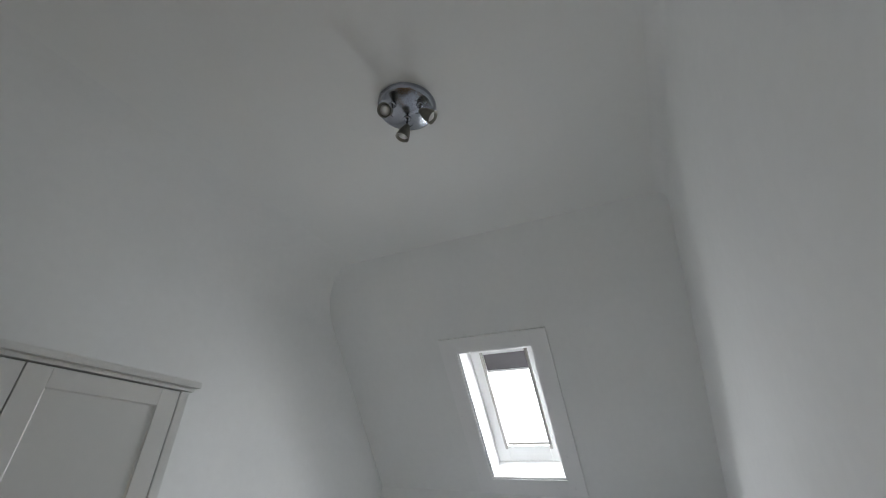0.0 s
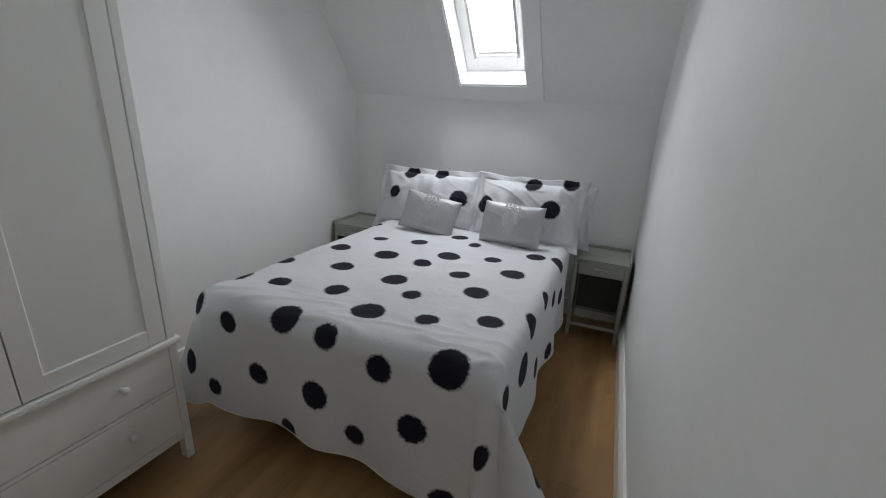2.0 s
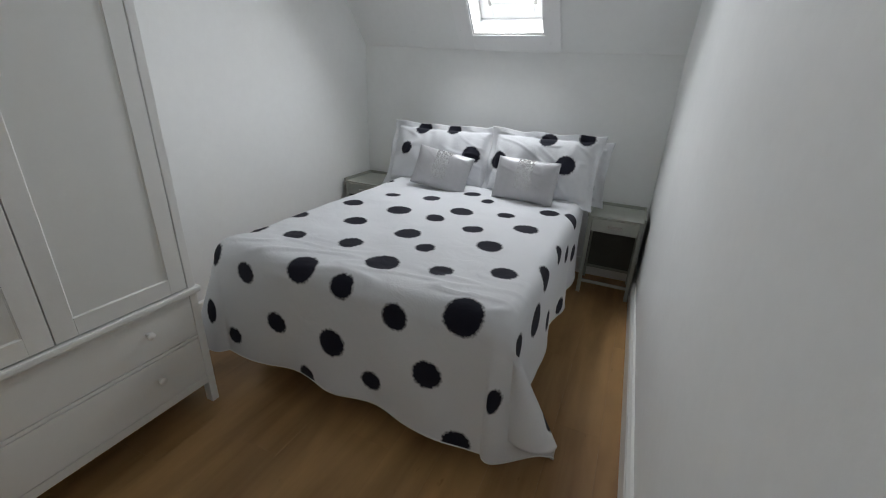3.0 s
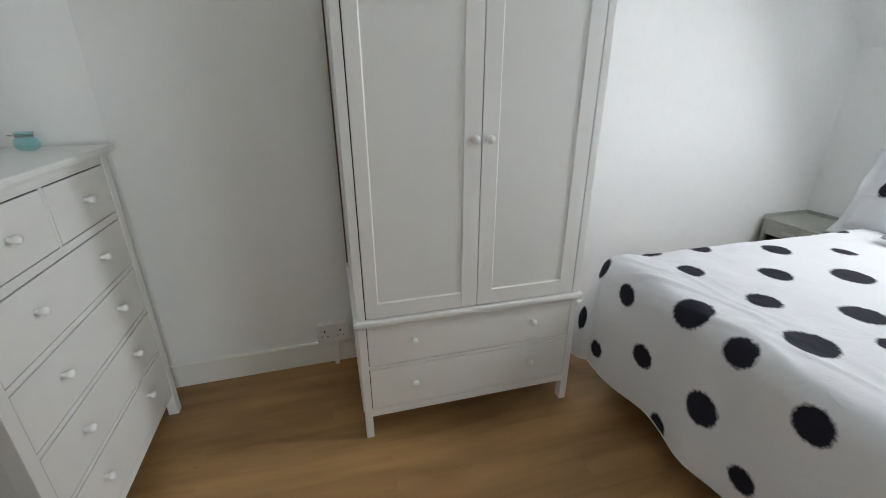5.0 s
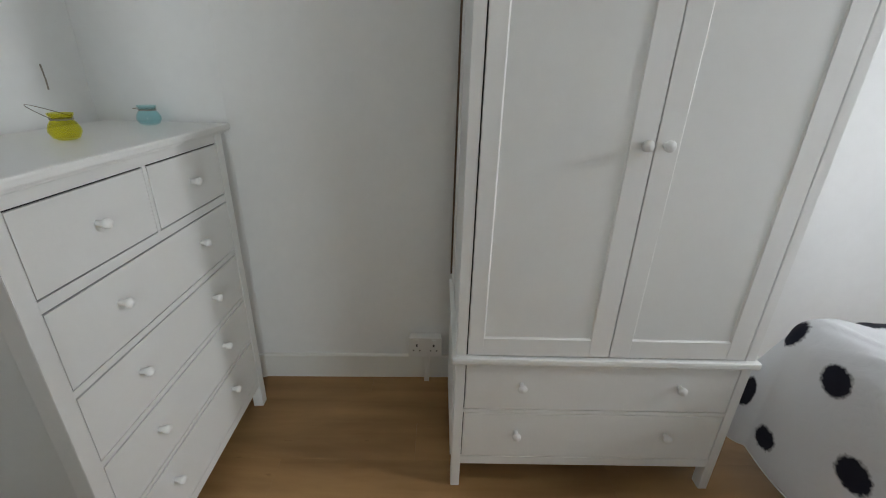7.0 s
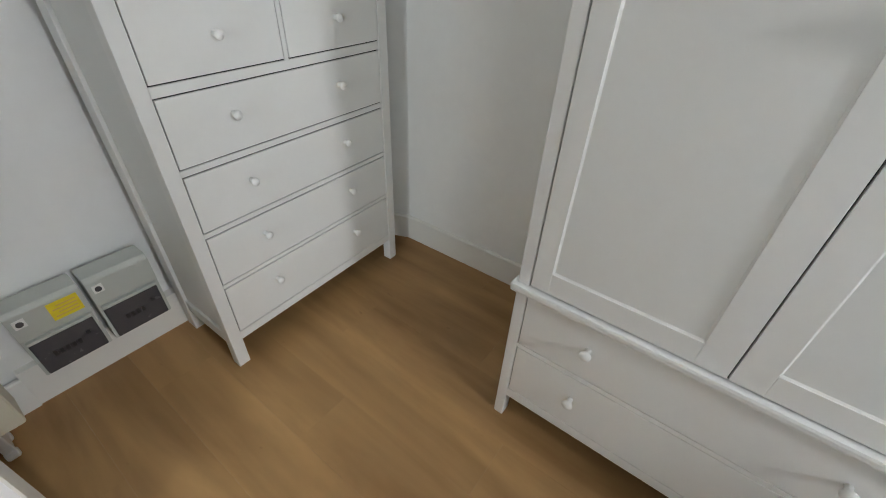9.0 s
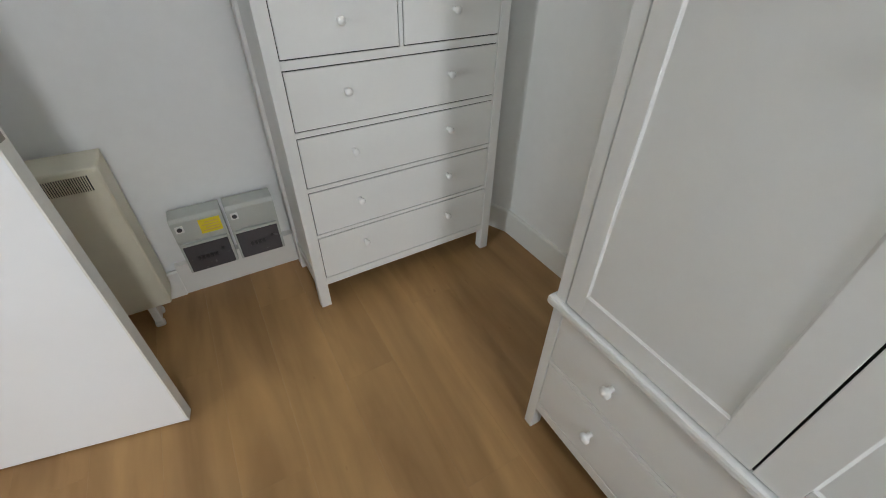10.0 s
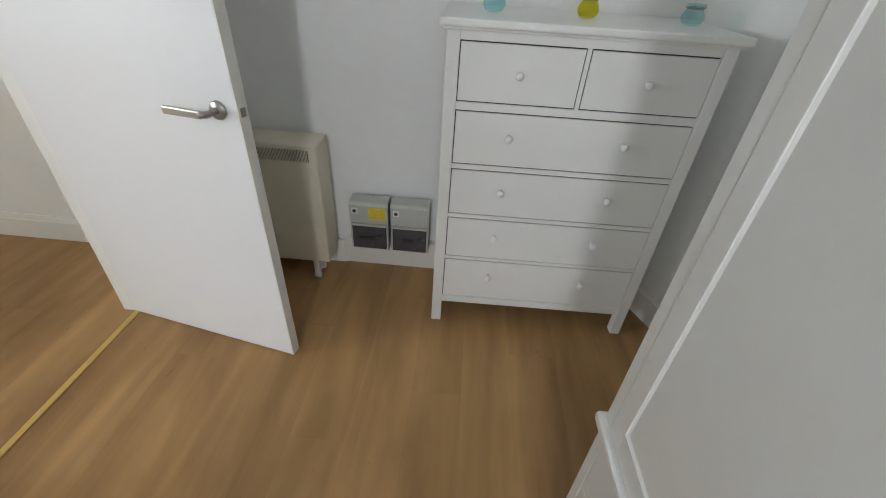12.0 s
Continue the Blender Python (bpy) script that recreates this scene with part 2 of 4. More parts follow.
# ---- mesh helpers ----
def block(bm, x0, x1, y0, y1, z0, z1, bevel=0.0, segments=2, m=None):
    """A box with softened edges, added to bm."""
    got = bmesh.ops.create_cube(bm, size=1.0)["verts"]
    bmesh.ops.transform(bm, verts=got, matrix=Matrix.Translation(((x0 + x1) / 2, (y0 + y1) / 2, (z0 + z1) / 2)) @ Matrix.Diagonal((abs(x1 - x0), abs(y1 - y0), abs(z1 - z0), 1)))
    if bevel:
        edges = list({e for v in got for e in v.link_edges})
        res = bmesh.ops.bevel(bm, geom=edges, offset=bevel, segments=segments, affect="EDGES", profile=0.6)
        got = list({v for f in res["faces"] for v in f.verts} | {v for v in got if v.is_valid})
    if m is not None:
        bmesh.ops.transform(bm, verts=[v for v in got if v.is_valid], matrix=m)
    return bm


def slab(bm, x0, x1, v0, v1, w0, w1, bevel=0.0):
    """A box given by its place in the roof slope: across, up the slope, out through it."""
    return block(bm, x0, x1, w0, w1, v0, v1, bevel)


def box(*args, **kw):
    return block(bmesh.new(), *args, **kw)


def turned(profile, m=None, steps=24, bm=None):
    """A body of revolution round z from (radius, height) pairs."""
    bm = bm or bmesh.new()
    rings = []
    for r, z in profile:
        rings.append([bm.verts.new((max(r, 1e-5) * math.cos(2 * math.pi * i / steps), max(r, 1e-5) * math.sin(2 * math.pi * i / steps), z)) for i in range(steps)])
    for a, b in zip(rings, rings[1:]):
        for i in range(steps):
            bm.faces.new((a[i], a[(i + 1) % steps], b[(i + 1) % steps], b[i]))
    if profile[0][0] > 1e-4:
        bm.faces.new(list(reversed(rings[0])))
    if profile[-1][0] > 1e-4:
        bm.faces.new(rings[-1])
    if m is not None:
        bmesh.ops.transform(bm, verts=[v for r in rings for v in r], matrix=m)
    return bm


def tube(points, r, steps=8, bm=None):
    """A round bar along points."""
    bm = bm or bmesh.new()
    pts = [Vector(p) for p in points]
    rings = []
    for i, p in enumerate(pts):
        d = (pts[min(i + 1, len(pts) - 1)] - pts[max(i - 1, 0)]).normalized()
        q = d.to_track_quat("Z", "Y")
        rings.append([bm.verts.new(p + q @ Vector((r * math.cos(2 * math.pi * k / steps), r * math.sin(2 * math.pi * k / steps), 0))) for k in range(steps)])
    for a, b in zip(rings, rings[1:]):
        for k in range(steps):
            bm.faces.new((a[k], a[(k + 1) % steps], b[(k + 1) % steps], b[k]))
    bm.faces.new(list(reversed(rings[0])))
    bm.faces.new(rings[-1])
    return bm


def prism(outline, z0, z1, bm=None):
    """An upright body over a plan outline."""
    bm = bm or bmesh.new()
    lo = [bm.verts.new((x, y, z0)) for x, y in outline]
    hi = [bm.verts.new((x, y, z1)) for x, y in outline]
    bm.faces.new(lo)
    bm.faces.new(hi)
    k = len(lo)
    for i in range(k):
        bm.faces.new((lo[i], lo[(i + 1) % k], hi[(i + 1) % k], hi[i]))
    bmesh.ops.recalc_face_normals(bm, faces=bm.faces)
    return bm


def mesh_of(name, bm, mat, smooth=False):
    bmesh.ops.recalc_face_normals(bm, faces=bm.faces)
    me = bpy.data.meshes.new(name)
    bm.to_mesh(me)
    bm.free()
    me.materials.append(mat)
    if smooth:
        me.polygons.foreach_set("use_smooth", [True] * len(me.polygons))
    return me


def part(name, bm, mat, parent, label="", smooth=False, m=None):
    ob = new(name, mesh_of(name, bm, mat, smooth))
    ob.parent = parent
    if m is not None:
        ob.matrix_basis = m
    if label:
        ob["label"] = label
    return ob


def thing(name, label, category, m=None, group="", kind=""):
    ob = new(name)
    ob.empty_display_size = 0.1
    if m is not None:
        ob.matrix_basis = m
    return tagged(ob, label, category, group, kind)


def single(name, bm, mat, label, category, kind="", smooth=False, m=None):
    ob = new(name, mesh_of(name, bm, mat, smooth))
    if m is not None:
        ob.matrix_basis = m
    return tagged(ob, label, category, kind=kind)


# ---- structure ----
def wall(name, a, b, inside, z0, z1, label, thick=0.12):
    """A wall whose room face runs from a to b; inside is a plan point on the room's side."""
    a, b = Vector(a), Vector(b)
    d = (b - a).normalized()
    n = Vector((-d.y, d.x))
    if n.dot(Vector(inside) - a) > 0:
        n = -n
    out = [a, b, b + n * thick, a + n * thick]
    return single(name, prism([(p.x, p.y) for p in out], z0, z1), M_WALL, label, "wall", "structure")


MID = (1.15, 2.2)
WL0, WL1 = (-0.012, 0.31), (-0.087, 4.375)
SP1 = (0.15, -0.055)
WS1 = (2.36, 0.012)
WR0, WR1 = (2.345, 1.30), (2.268, 4.42)
ROOF = CEIL_Z + 0.02
wall("wall_west", WL0, WL1, MID, 0, ROOF, "white painted plaster wall behind the wardrobe")
wall("wall_splay", SP1, WL0, MID, 0, ROOF, "narrow splayed white plaster wall beside the chest")
wall("wall_south", (WS1[0] + 0.10, WS1[1] + 0.002), SP1, MID, 0, ROOF, "white painted wall behind the chest and heater")
wall("wall_east", WR0, WR1, MID, 0, ROOF, "long white plaster wall beside the bed", 0.10)
single("wall_north", prism([(-0.20, 4.372), (2.40, 4.424), (2.40, 4.55), (-0.20, 4.50)], 0, KINK_Z + 0.02), M_WALL, "low white wall behind the bed head", "wall", "structure")
# east wall round the door opening
DY0, DY1, DH = 0.500, 1.30, 2.04
single("wall_door_side", prism([(2.316, 0.022), (2.316, DY0 - 0.03), (2.352, DY0 - 0.03), (2.352, 0.022)], 0, ROOF), M_WALL, "short white wall between corner and door", "wall", "structure")
single("wall_over_door", prism([(2.316, DY0 - 0.03), (2.345, DY1), (2.445, DY1), (2.352, DY0 - 0.03)], DH + 0.03, ROOF), M_WALL, "white wall above the bedroom doorway", "wall", "structure")

# sloping ceiling with the roof window's opening, in the slope's own plane
HX0, HX1, HV0, HV1 = 0.886, 1.400, 0.124, 1.068
TH = 0.26
bm = bmesh.new()
slab(bm, -0.25, HX0, -0.02, RUN + 0.05, 0, TH)
slab(bm, HX1, 2.42, -0.02, RUN + 0.05, 0, TH)
slab(bm, HX0, HX1, -0.02, HV0, 0, TH)
slab(bm, HX0, HX1, HV1, RUN + 0.05, 0, TH)
slope = single("ceiling_slope", bm, M_WALL, "sloping white plaster ceiling holding the roof window", "ceiling", "structure", m=SLOPE)
single("ceiling", box(-0.30, 2.50, -0.25, CEIL_Y + 0.02, CEIL_Z, CEIL_Z + 0.12), M_CEIL, "flat white painted ceiling", "ceiling", "structure")


def cove(name, at, wall_side, radius, y0, y1, lean, label):
    """A hollow rounded fillet between the ceiling and a side wall; at(y) gives the wall face."""
    bm, n = bmesh.new(), 28
    rings = []
    for y in (y0, y1):
        x = at + lean * (y - y0)
        rings.append([bm.verts.new((x - wall_side * (radius * (1 - math.sin(math.pi / 2 * k / n)) + 0.0004), y, CEIL_Z - radius * (1 - math.cos(math.pi / 2 * k / n)) - 0.0004)) for k in range(n + 1)])
    for k in range(n):
        bm.faces.new((rings[0][k], rings[0][k + 1], rings[1][k + 1], rings[1][k]))
    return single(name, bm, M_WALL, label, "trim", "structure", smooth=True)


def skirting(name, a, b, inside, label, h=0.13, t=0.016, step=True):
    """A skirting board: flat board with a stepped top, along a wall face."""
    a, b = Vector(a), Vector(b)
    d = (b - a)
    length = d.length
    d.normalize()
    n = Vector((-d.y, d.x))
    if n.dot(Vector(inside) - a) < 0:
        n = -n
    m = Matrix(((d.x, n.x, 0, a.x), (d.y, n.y, 0, a.y), (0, 0, 1, 0.002), (0, 0, 0, 1)))
    prof = [(0, 0), (t, 0), (t, h - 0.03), (t - 0.004, h - 0.024), (t - 0.004, h - 0.014), (t * 0.45, h), (0, h)] if step else [(0, 0), (t, 0), (t, h - 0.006), (t - 0.005, h), (0, h)]
    bm = bmesh.new()
    lo = [bm.verts.new((0, y, z)) for y, z in prof]
    hi = [bm.verts.new((length, y, z)) for y, z in prof]
    bm.faces.new(lo), bm.faces.new(hi)
    for i in range(len(prof)):
        j = (i + 1) % len(prof)
        bm.faces.new((lo[i], lo[j], hi[j], hi[i]))
    bmesh.ops.transform(bm, verts=bm.verts, matrix=m)
    return single(name, bm, M_TRIM, label, "skirting board", "structure")


cove("trim_west", -0.012, -1, 0.36, 0.31, CEIL_Y + 0.30, -0.01845, "rounded plaster between wall and ceiling")
cove("trim_east", 2.345, 1, 0.06, 1.30, CEIL_Y + 0.05, -0.0247, "softly rounded plaster between wall and ceiling")
skirting("baseboard_west", WL0, WL1, MID, "white painted skirting board behind the wardrobe", step=False)
skirting("baseboard_splay", SP1, WL0, MID, "white painted skirting on the splayed wall", step=False)
skirting("baseboard_east", (WR0[0], WR0[1] + 0.07), WR1, MID, "white moulded skirting board along the bed's wall", 0.15, 0.028)
skirting("baseboard_south", (2.36, 0.02), (1.50, 0.001), MID, "white painted skirting behind the heater", step=False)
single("wall_panel", box(1.00, 1.50, -0.045, 0.012, 0.002, 0.155, bevel=0.002), M_TRIM, "flat white board under the consumer units", "trim", "structure")
skirting("baseboard_north", (-0.07, 4.374), (2.26, 4.42), MID, "white skirting board behind the bed", step=False)

# hall beyond the doorway; what lies past its end is unseen and added
HC = (3.2, 1.0)
wall("hall_wall_south", (2.352, 0.04), (4.30, 0.04), HC, 0, 2.5, "cream white hall wall with skirting")
# unseen wall; its opening is invented to hold the hall's fill lamp
bm = bmesh.new()
for x0, x1, z0, z1 in ((2.446, 3.22, 0, 2.5), (3.88, 4.32, 0, 2.5), (3.22, 3.88, 0, 1.02), (3.22, 3.88, 2.08, 2.5)):
    block(bm, x0, x1, 2.10, 2.22, z0, z1)
single("hall_wall_north", bm, M_WALL, "unseen white hall wall, added with an opening for the fill lamp", "wall", "structure")
single("hall_ceiling", box(2.354, 6.32, -0.10, 3.40, 2.50, 2.60), M_CEIL, "white hall ceiling", "ceiling", "structure")
# unseen wall added to keep the lamp's direct light off the hall wall
bm = bmesh.new()
for y0, y1, z0, z1 in ((-0.08, 1.45, 0, 2.5), (1.45, 2.10, 2.05, 2.5)):
    block(bm, 4.20, 4.32, y0, y1, z0, z1)
single("hall_lamp_baffle", bm, M_WALL, "unseen white wall added to narrow the doorway lamp's beam", "wall", "structure")
# unseen enclosure added round the lamp that shines through the doorway
wall("far_wall_south", (4.32, 0.80), (6.20, 0.80), (5, 2), 0, 2.5, "unseen white wall added round the doorway lamp")
wall("far_wall_north", (4.20, 3.25), (6.20, 3.25), (5, 2), 0, 2.5, "unseen white wall added round the doorway lamp")
wall("far_wall_west", (4.32, 2.22), (4.32, 3.25), (5, 2), 0, 2.5, "unseen white wall added round the doorway lamp")
bm = bmesh.new()
for y0, y1, z0, z1 in ((0.80, 2.06, 0, 2.5), (3.02, 3.30, 0, 2.5), (2.06, 3.02, 0, 1.0), (2.06, 3.02, 2.25, 2.5)):
    block(bm, 6.20, 6.32, y0, y1, z0, z1)
single("far_wall_east", bm, M_WALL, "unseen white wall added by the doorway lamp, with an opening", "wall", "structure")
skirting("hall_baseboard", (2.354, 0.04), (4.20, 0.04), HC, "white painted hall skirting board", 0.14)

# ground far below and a row of trees beyond the roof
single("ground", box(-1500, 1500, -1500, 1500, -6.2, -6.0), M_GRASS, "green ground far below the roof window", "ground", "structure")


def tree(name, x, y, h, seed):
    rnd = random.Random(seed)
    t = thing(name, "distant broad green leafy tree beyond the roof", "tree", Matrix.Translation((x, y, -6.0)), "trees beyond the roof")
    bm = turned([(0.35, 0), (0.28, h * 0.3), (0.12, h * 0.7), (0.02, h * 0.9)], steps=8)
    for k in range(5):
        a = k * 2.4 + rnd.random()
        tube([(0, 0, h * (0.3 + 0.08 * k)), (math.cos(a) * h * 0.14, math.sin(a) * h * 0.14, h * (0.45 + 0.08 * k)), (math.cos(a) * h * 0.25, math.sin(a) * h * 0.25, h * (0.52 + 0.08 * k))], 0.07, 6, bm)
    part("trunk", bm, M_WIRE, t, "brown bark trunk")
    bm = bmesh.new()
    for k in range(1400):
        a, b, r = rnd.random() * 6.283, math.acos(2 * rnd.random() - 1), rnd.random() ** 0.4
        wob = 1 + 0.3 * math.sin(3 * a + seed) * math.sin(2 * b)
        c = Vector((math.cos(a) * math.sin(b) * h * 0.36 * r * wob, math.sin(a) * math.sin(b) * h * 0.36 * r * wob, h * 0.62 + math.cos(b) * h * 0.36 * r * wob))
        s = 0.25 + 0.3 * rnd.random()
        q = Euler((rnd.random() * 6, rnd.random() * 6, rnd.random() * 6)).to_quaternion()
        vs = [bm.verts.new(c + q @ Vector(p) * s) for p in ((-1, -0.4, 0), (0.3, -0.6, 0.2), (1, 0.3, 0), (-0.2, 0.6, 0.15))]
        bm.faces.new(vs)
    part("crown", bm, M_LEAF, t, "uneven leafy crown")
    return t


for k in range(9):
    tree("tree", -30 + 6.5 * k + (k * 37 % 5), 62 + (k * 53 % 14), 9.5 + (k * 29 % 3), 10 + k)


# ---- roof window ----
def roof_window():
    t = thing("window_1", "white roof window with a part-drawn grey blind, bright sky behind", "window", SLOPE, kind="structure")
    ax0, ax1, av0, av1 = 0.769, 1.504, 0.012, 1.166
    bm = bmesh.new()
    slab(bm, ax0, HX0, av0, av1, -0.020, 0, 0.0012)
    slab(bm, HX1, ax1, av0, av1, -0.020, 0, 0.0012)
    slab(bm, HX0, HX1, av0, HV0, -0.020, 0, 0.0012)
    slab(bm, HX0, HX1, HV1, av1, -0.020, 0, 0.0012)
    part("architrave", bm, M_UPVC, t, "flat white architrave boards")
    bm = bmesh.new()
    d = 0.165
    slab(bm, HX0, HX0 + 0.012, HV0, HV1, -0.012, d, 0.001)
    slab(bm, HX1 - 0.012, HX1, HV0, HV1, -0.012, d, 0.001)
    slab(bm, HX0 + 0.012, HX1 - 0.012, HV0, HV0 + 0.012, -0.012, d, 0.001)
    slab(bm, HX0 + 0.012, HX1 - 0.012, HV1 - 0.012, HV1, -0.012, d, 0.001)
    part("reveal_lining", bm, M_UPVC, t, "white reveal lining")
    gx0, gx1, gv0, gv1 = 0.992, 1.290, 0.256, 0.960
    for nm, x0, x1, v0, v1 in (("frame_side", HX0 + 0.015, gx0, HV0 + 0.012, HV1 - 0.012), ("frame_side", gx1, HX1 - 0.012, HV0 + 0.012, HV1 - 0.012),
                               ("frame_bottom", gx0, gx1, HV0 + 0.012, gv0), ("frame_top", gx0, gx1, gv1, HV1 - 0.012)):
        part(nm, slab(bmesh.new(), x0, x1, v0, v1, 0.150, 0.172, 0.004), M_UPVC, t)
    bm = bmesh.new()
    for x0, x1, v0, v1 in ((gx0 - 0.022, gx0 - 0.002, gv0 - 0.02, gv1 + 0.02), (gx1 + 0.002, gx1 + 0.022, gv0 - 0.02, gv1 + 0.02)):
        slab(bm, x0, x1, v0, v1, 0.143, 0.152, 0.003)
    part("blind_rail", bm, M_STEEL, t, "slim blind side channel")
    bm = bmesh.new()
    for x0, x1, v0, v1 in ((HX0 + 0.012, gx0 - 0.025, HV0 + 0.012, HV1 - 0.012), (gx1 + 0.025, HX1 - 0.012, HV0 + 0.012, HV1 - 0.012), (gx0 - 0.025, gx1 + 0.025, HV0 + 0.012, gv0 - 0.025), (gx0 - 0.025, gx1 + 0.025, gv1 + 0.025, HV1 - 0.012)):
        slab(bm, x0, x1, v0, v1, 0.174, 0.205, 0.002)
    part("outer_frame", bm, M_UPVC, t)
    part("pane", slab(bmesh.new(), gx0, gx1, gv0, gv1, 0.164, 0.170), M_GLASS, t, "clear glass pane").visible_shadow = False
    part("blind", slab(bmesh.new(), gx0 + 0.002, gx1 - 0.002, 0.840, gv1 - 0.002, 0.156, 0.160), M_BLIND, t, "grey blackout blind cloth")
    part("blind_bar", slab(bmesh.new(), gx0 + 0.001, gx1 - 0.001, 0.826, 0.841, 0.153, 0.162, 0.003), M_UPVC, t, "white blind bottom bar")
    part("ventilation_bar", slab(bmesh.new(), HX0 + 0.06, HX1 - 0.03, HV1 - 0.075, HV1 - 0.035, 0.118, 0.150, 0.006), M_UPVC, t, "white ventilation flap bar")
    for k in range(3):
        part("vent_catch", slab(bmesh.new(), 1.02 + 0.04 * k, 1.04 + 0.04 * k, HV1 - 0.062, HV1 - 0.046, 0.110, 0.119, 0.002), M_FUSE, t, "small grey catch")
    return t


roof_window()


# ---- wardrobe ----
def knob(parent, m, mat=None, r=0.015):
    """A small turned knob that stands out along +z of m."""
    part("knob", turned([(0.008, 0), (0.007, 0.008), (0.009, 0.013), (r, 0.020), (r, 0.026), (r * 0.75, 0.031), (0.0, 0.033)], steps=16), mat or M_FURN, parent, smooth=True, m=m)


def panel_door(parent, x, y0, y1, z0, z1, py0, py1, pz0, pz1, knob_y):
    """A framed door facing +x with a recessed panel."""
    d = part("door", bmesh.new(), M_FURN, parent)
    bm = bmesh.new()
    for a0, a1, b0, b1 in ((y0, py0, z0, z1), (py1, y1, z0, z1), (py0, py1, z0, pz0), (py0, py1, pz1, z1)):
        block(bm, x - 0.022, x, a0, a1, b0, b1, 0.0015)
    bmesh.ops.recalc_face_normals(bm, faces=bm.faces)
    bm.to_mesh(d.data)
    bm.free()
    part("panel", box(x - 0.016, x - 0.0058, py0 - 0.004, py1 + 0.004, pz0 - 0.004, pz1 + 0.004), M_FURN_PANEL, d, "flat recessed panel")
    bm = bmesh.new()
    lo = [bm.verts.new((x - 0.0060, a, b)) for a, b in ((py0 + 0.004, pz0 + 0.004), (py1 - 0.004, pz0 + 0.004), (py1 - 0.004, pz1 - 0.004), (py0 + 0.004, pz1 - 0.004))]
    hi = [bm.verts.new((x - 0.0025, a, b)) for a, b in ((py0, pz0), (py1, pz0), (py1, pz1), (py0, pz1))]
    for k in range(4):
        bm.faces.new((lo[k], lo[(k + 1) % 4], hi[(k + 1) % 4], hi[k]))
    part("panel_bead", bm, M_FURN, d, "sloped bead round the panel")
    knob(d, pose(x, knob_y, 1.247, 0, 90, 0))
    return d


def wardrobe():
    t = thing("wardrobe", "tall white painted wardrobe with two panelled doors over two drawers", "wardrobe")
    F, Y0, Y1 = 0.580, 1.196, 2.150
    B = 0.035
    # four corner posts that end in short legs
    for nm, x0, x1, y0, y1 in (("leg", F - 0.042, F, Y0, Y0 + 0.032), ("leg", F - 0.042, F, Y1 - 0.0325, Y1), ("leg", B, B + 0.04, Y0, Y0 + 0.032), ("leg", B, B + 0.04, Y1 - 0.032, Y1)):
        part(nm, box(x0, x1, y0, y1, 0.0, 1.905, bevel=0.003), M_FURN, t)
    part("side_panel", box(B + 0.04, F - 0.042, Y0 + 0.008, Y0 + 0.022, 0.10, 1.905), M_FURN_PANEL, t)
    part("side_panel", box(B + 0.04, F - 0.042, Y1 - 0.022, Y1 - 0.008, 0.10, 1.905), M_FURN_PANEL, t)
    part("back_panel", box(B + 0.002, B + 0.008, Y0 + 0.03, Y1 - 0.03, 0.10, 1.905), M_FURN_PANEL, t)
    # solid near-black filler: puts the shade of the door gaps into colour
    part("gap_shade_block", box(B + 0.05, F - 0.009, Y0 + 0.03, Y1 - 0.028, 0.135, 1.895), M_DARK, t, "near-black block standing in for shade in the door gaps")
    part("back_edge", box(B - 0.030, B - 0.002, Y0 - 0.007, Y0 + 0.028, 0.60, 1.84), M_BACK_DARK, t, "dark brown strip along the wardrobe's back edge")
    part("base_side", box(B + 0.041, F - 0.043, Y0 - 0.004, Y0 + 0.007, 0.105, 0.555, bevel=0.002), M_FURN_PANEL, t)
    bm = box(B - 0.005, F + 0.006, Y0 - 0.010, Y1 + 0.010, 1.907, 1.920, bevel=0.003)
    block(bm, B - 0.010, F + 0.024, Y0 - 0.020, Y1 + 0.022, 1.920, 1.942, 0.006)
    part("cornice", bm, M_FURN, t, "projecting white cornice")
    bm = box(F - 0.03, F + 0.016, Y0 - 0.014, Y1 + 0.014, 0.556, 0.582, bevel=0.008)
    block(bm, B, F - 0.03, Y0 - 0.012, Y0 + 0.008, 0.560, 0.578, 0.004)
    block(bm, B, F - 0.03, Y1 - 0.008, Y1 + 0.012, 0.560, 0.578, 0.004)
    part("moulding", bm, M_FURN, t, "rounded waist moulding")
    panel_door(t, F + 0.002, Y0 + 0.036, 1.6755, 0.588, 1.902, 1.279, 1.612, 0.650, 1.848, 1.648)
    panel_door(t, F + 0.002, 1.6790, Y1 - 0.0385, 0.588, 1.902, 1.740, 2.050, 0.650, 1.848, 1.703)
    for z0, z1 in ((0.3675, 0.552), (0.152, 0.3465)):
        d = part("drawer", box(F - 0.022, F - 0.001, Y0 + 0.035, Y1 - 0.035, z0, z1, bevel=0.002), M_FURN, t)
        zk = 0.473 if z0 > 0.3 else 0.266
        for yk in (1.413, 1.932):
            knob(d, pose(F, yk, zk, 0, 90, 0))
    part("rail", box(F - 0.022, F - 0.001, Y0 + 0.032, Y1 - 0.032, 0.3500, 0.3640, bevel=0.001), M_FURN, t)
    part("apron", box(F - 0.022, F - 0.001, Y0 + 0.032, Y1 - 0.032, 0.112, 0.149, bevel=0.002), M_FURN, t)
    return t


wardrobe()


# ---- chest of drawers ----
CHEST = pose(0.585, 0.372, 0, 0, 0, 1.0) @ Matrix.Translation((-0.585, -0.372, 0))


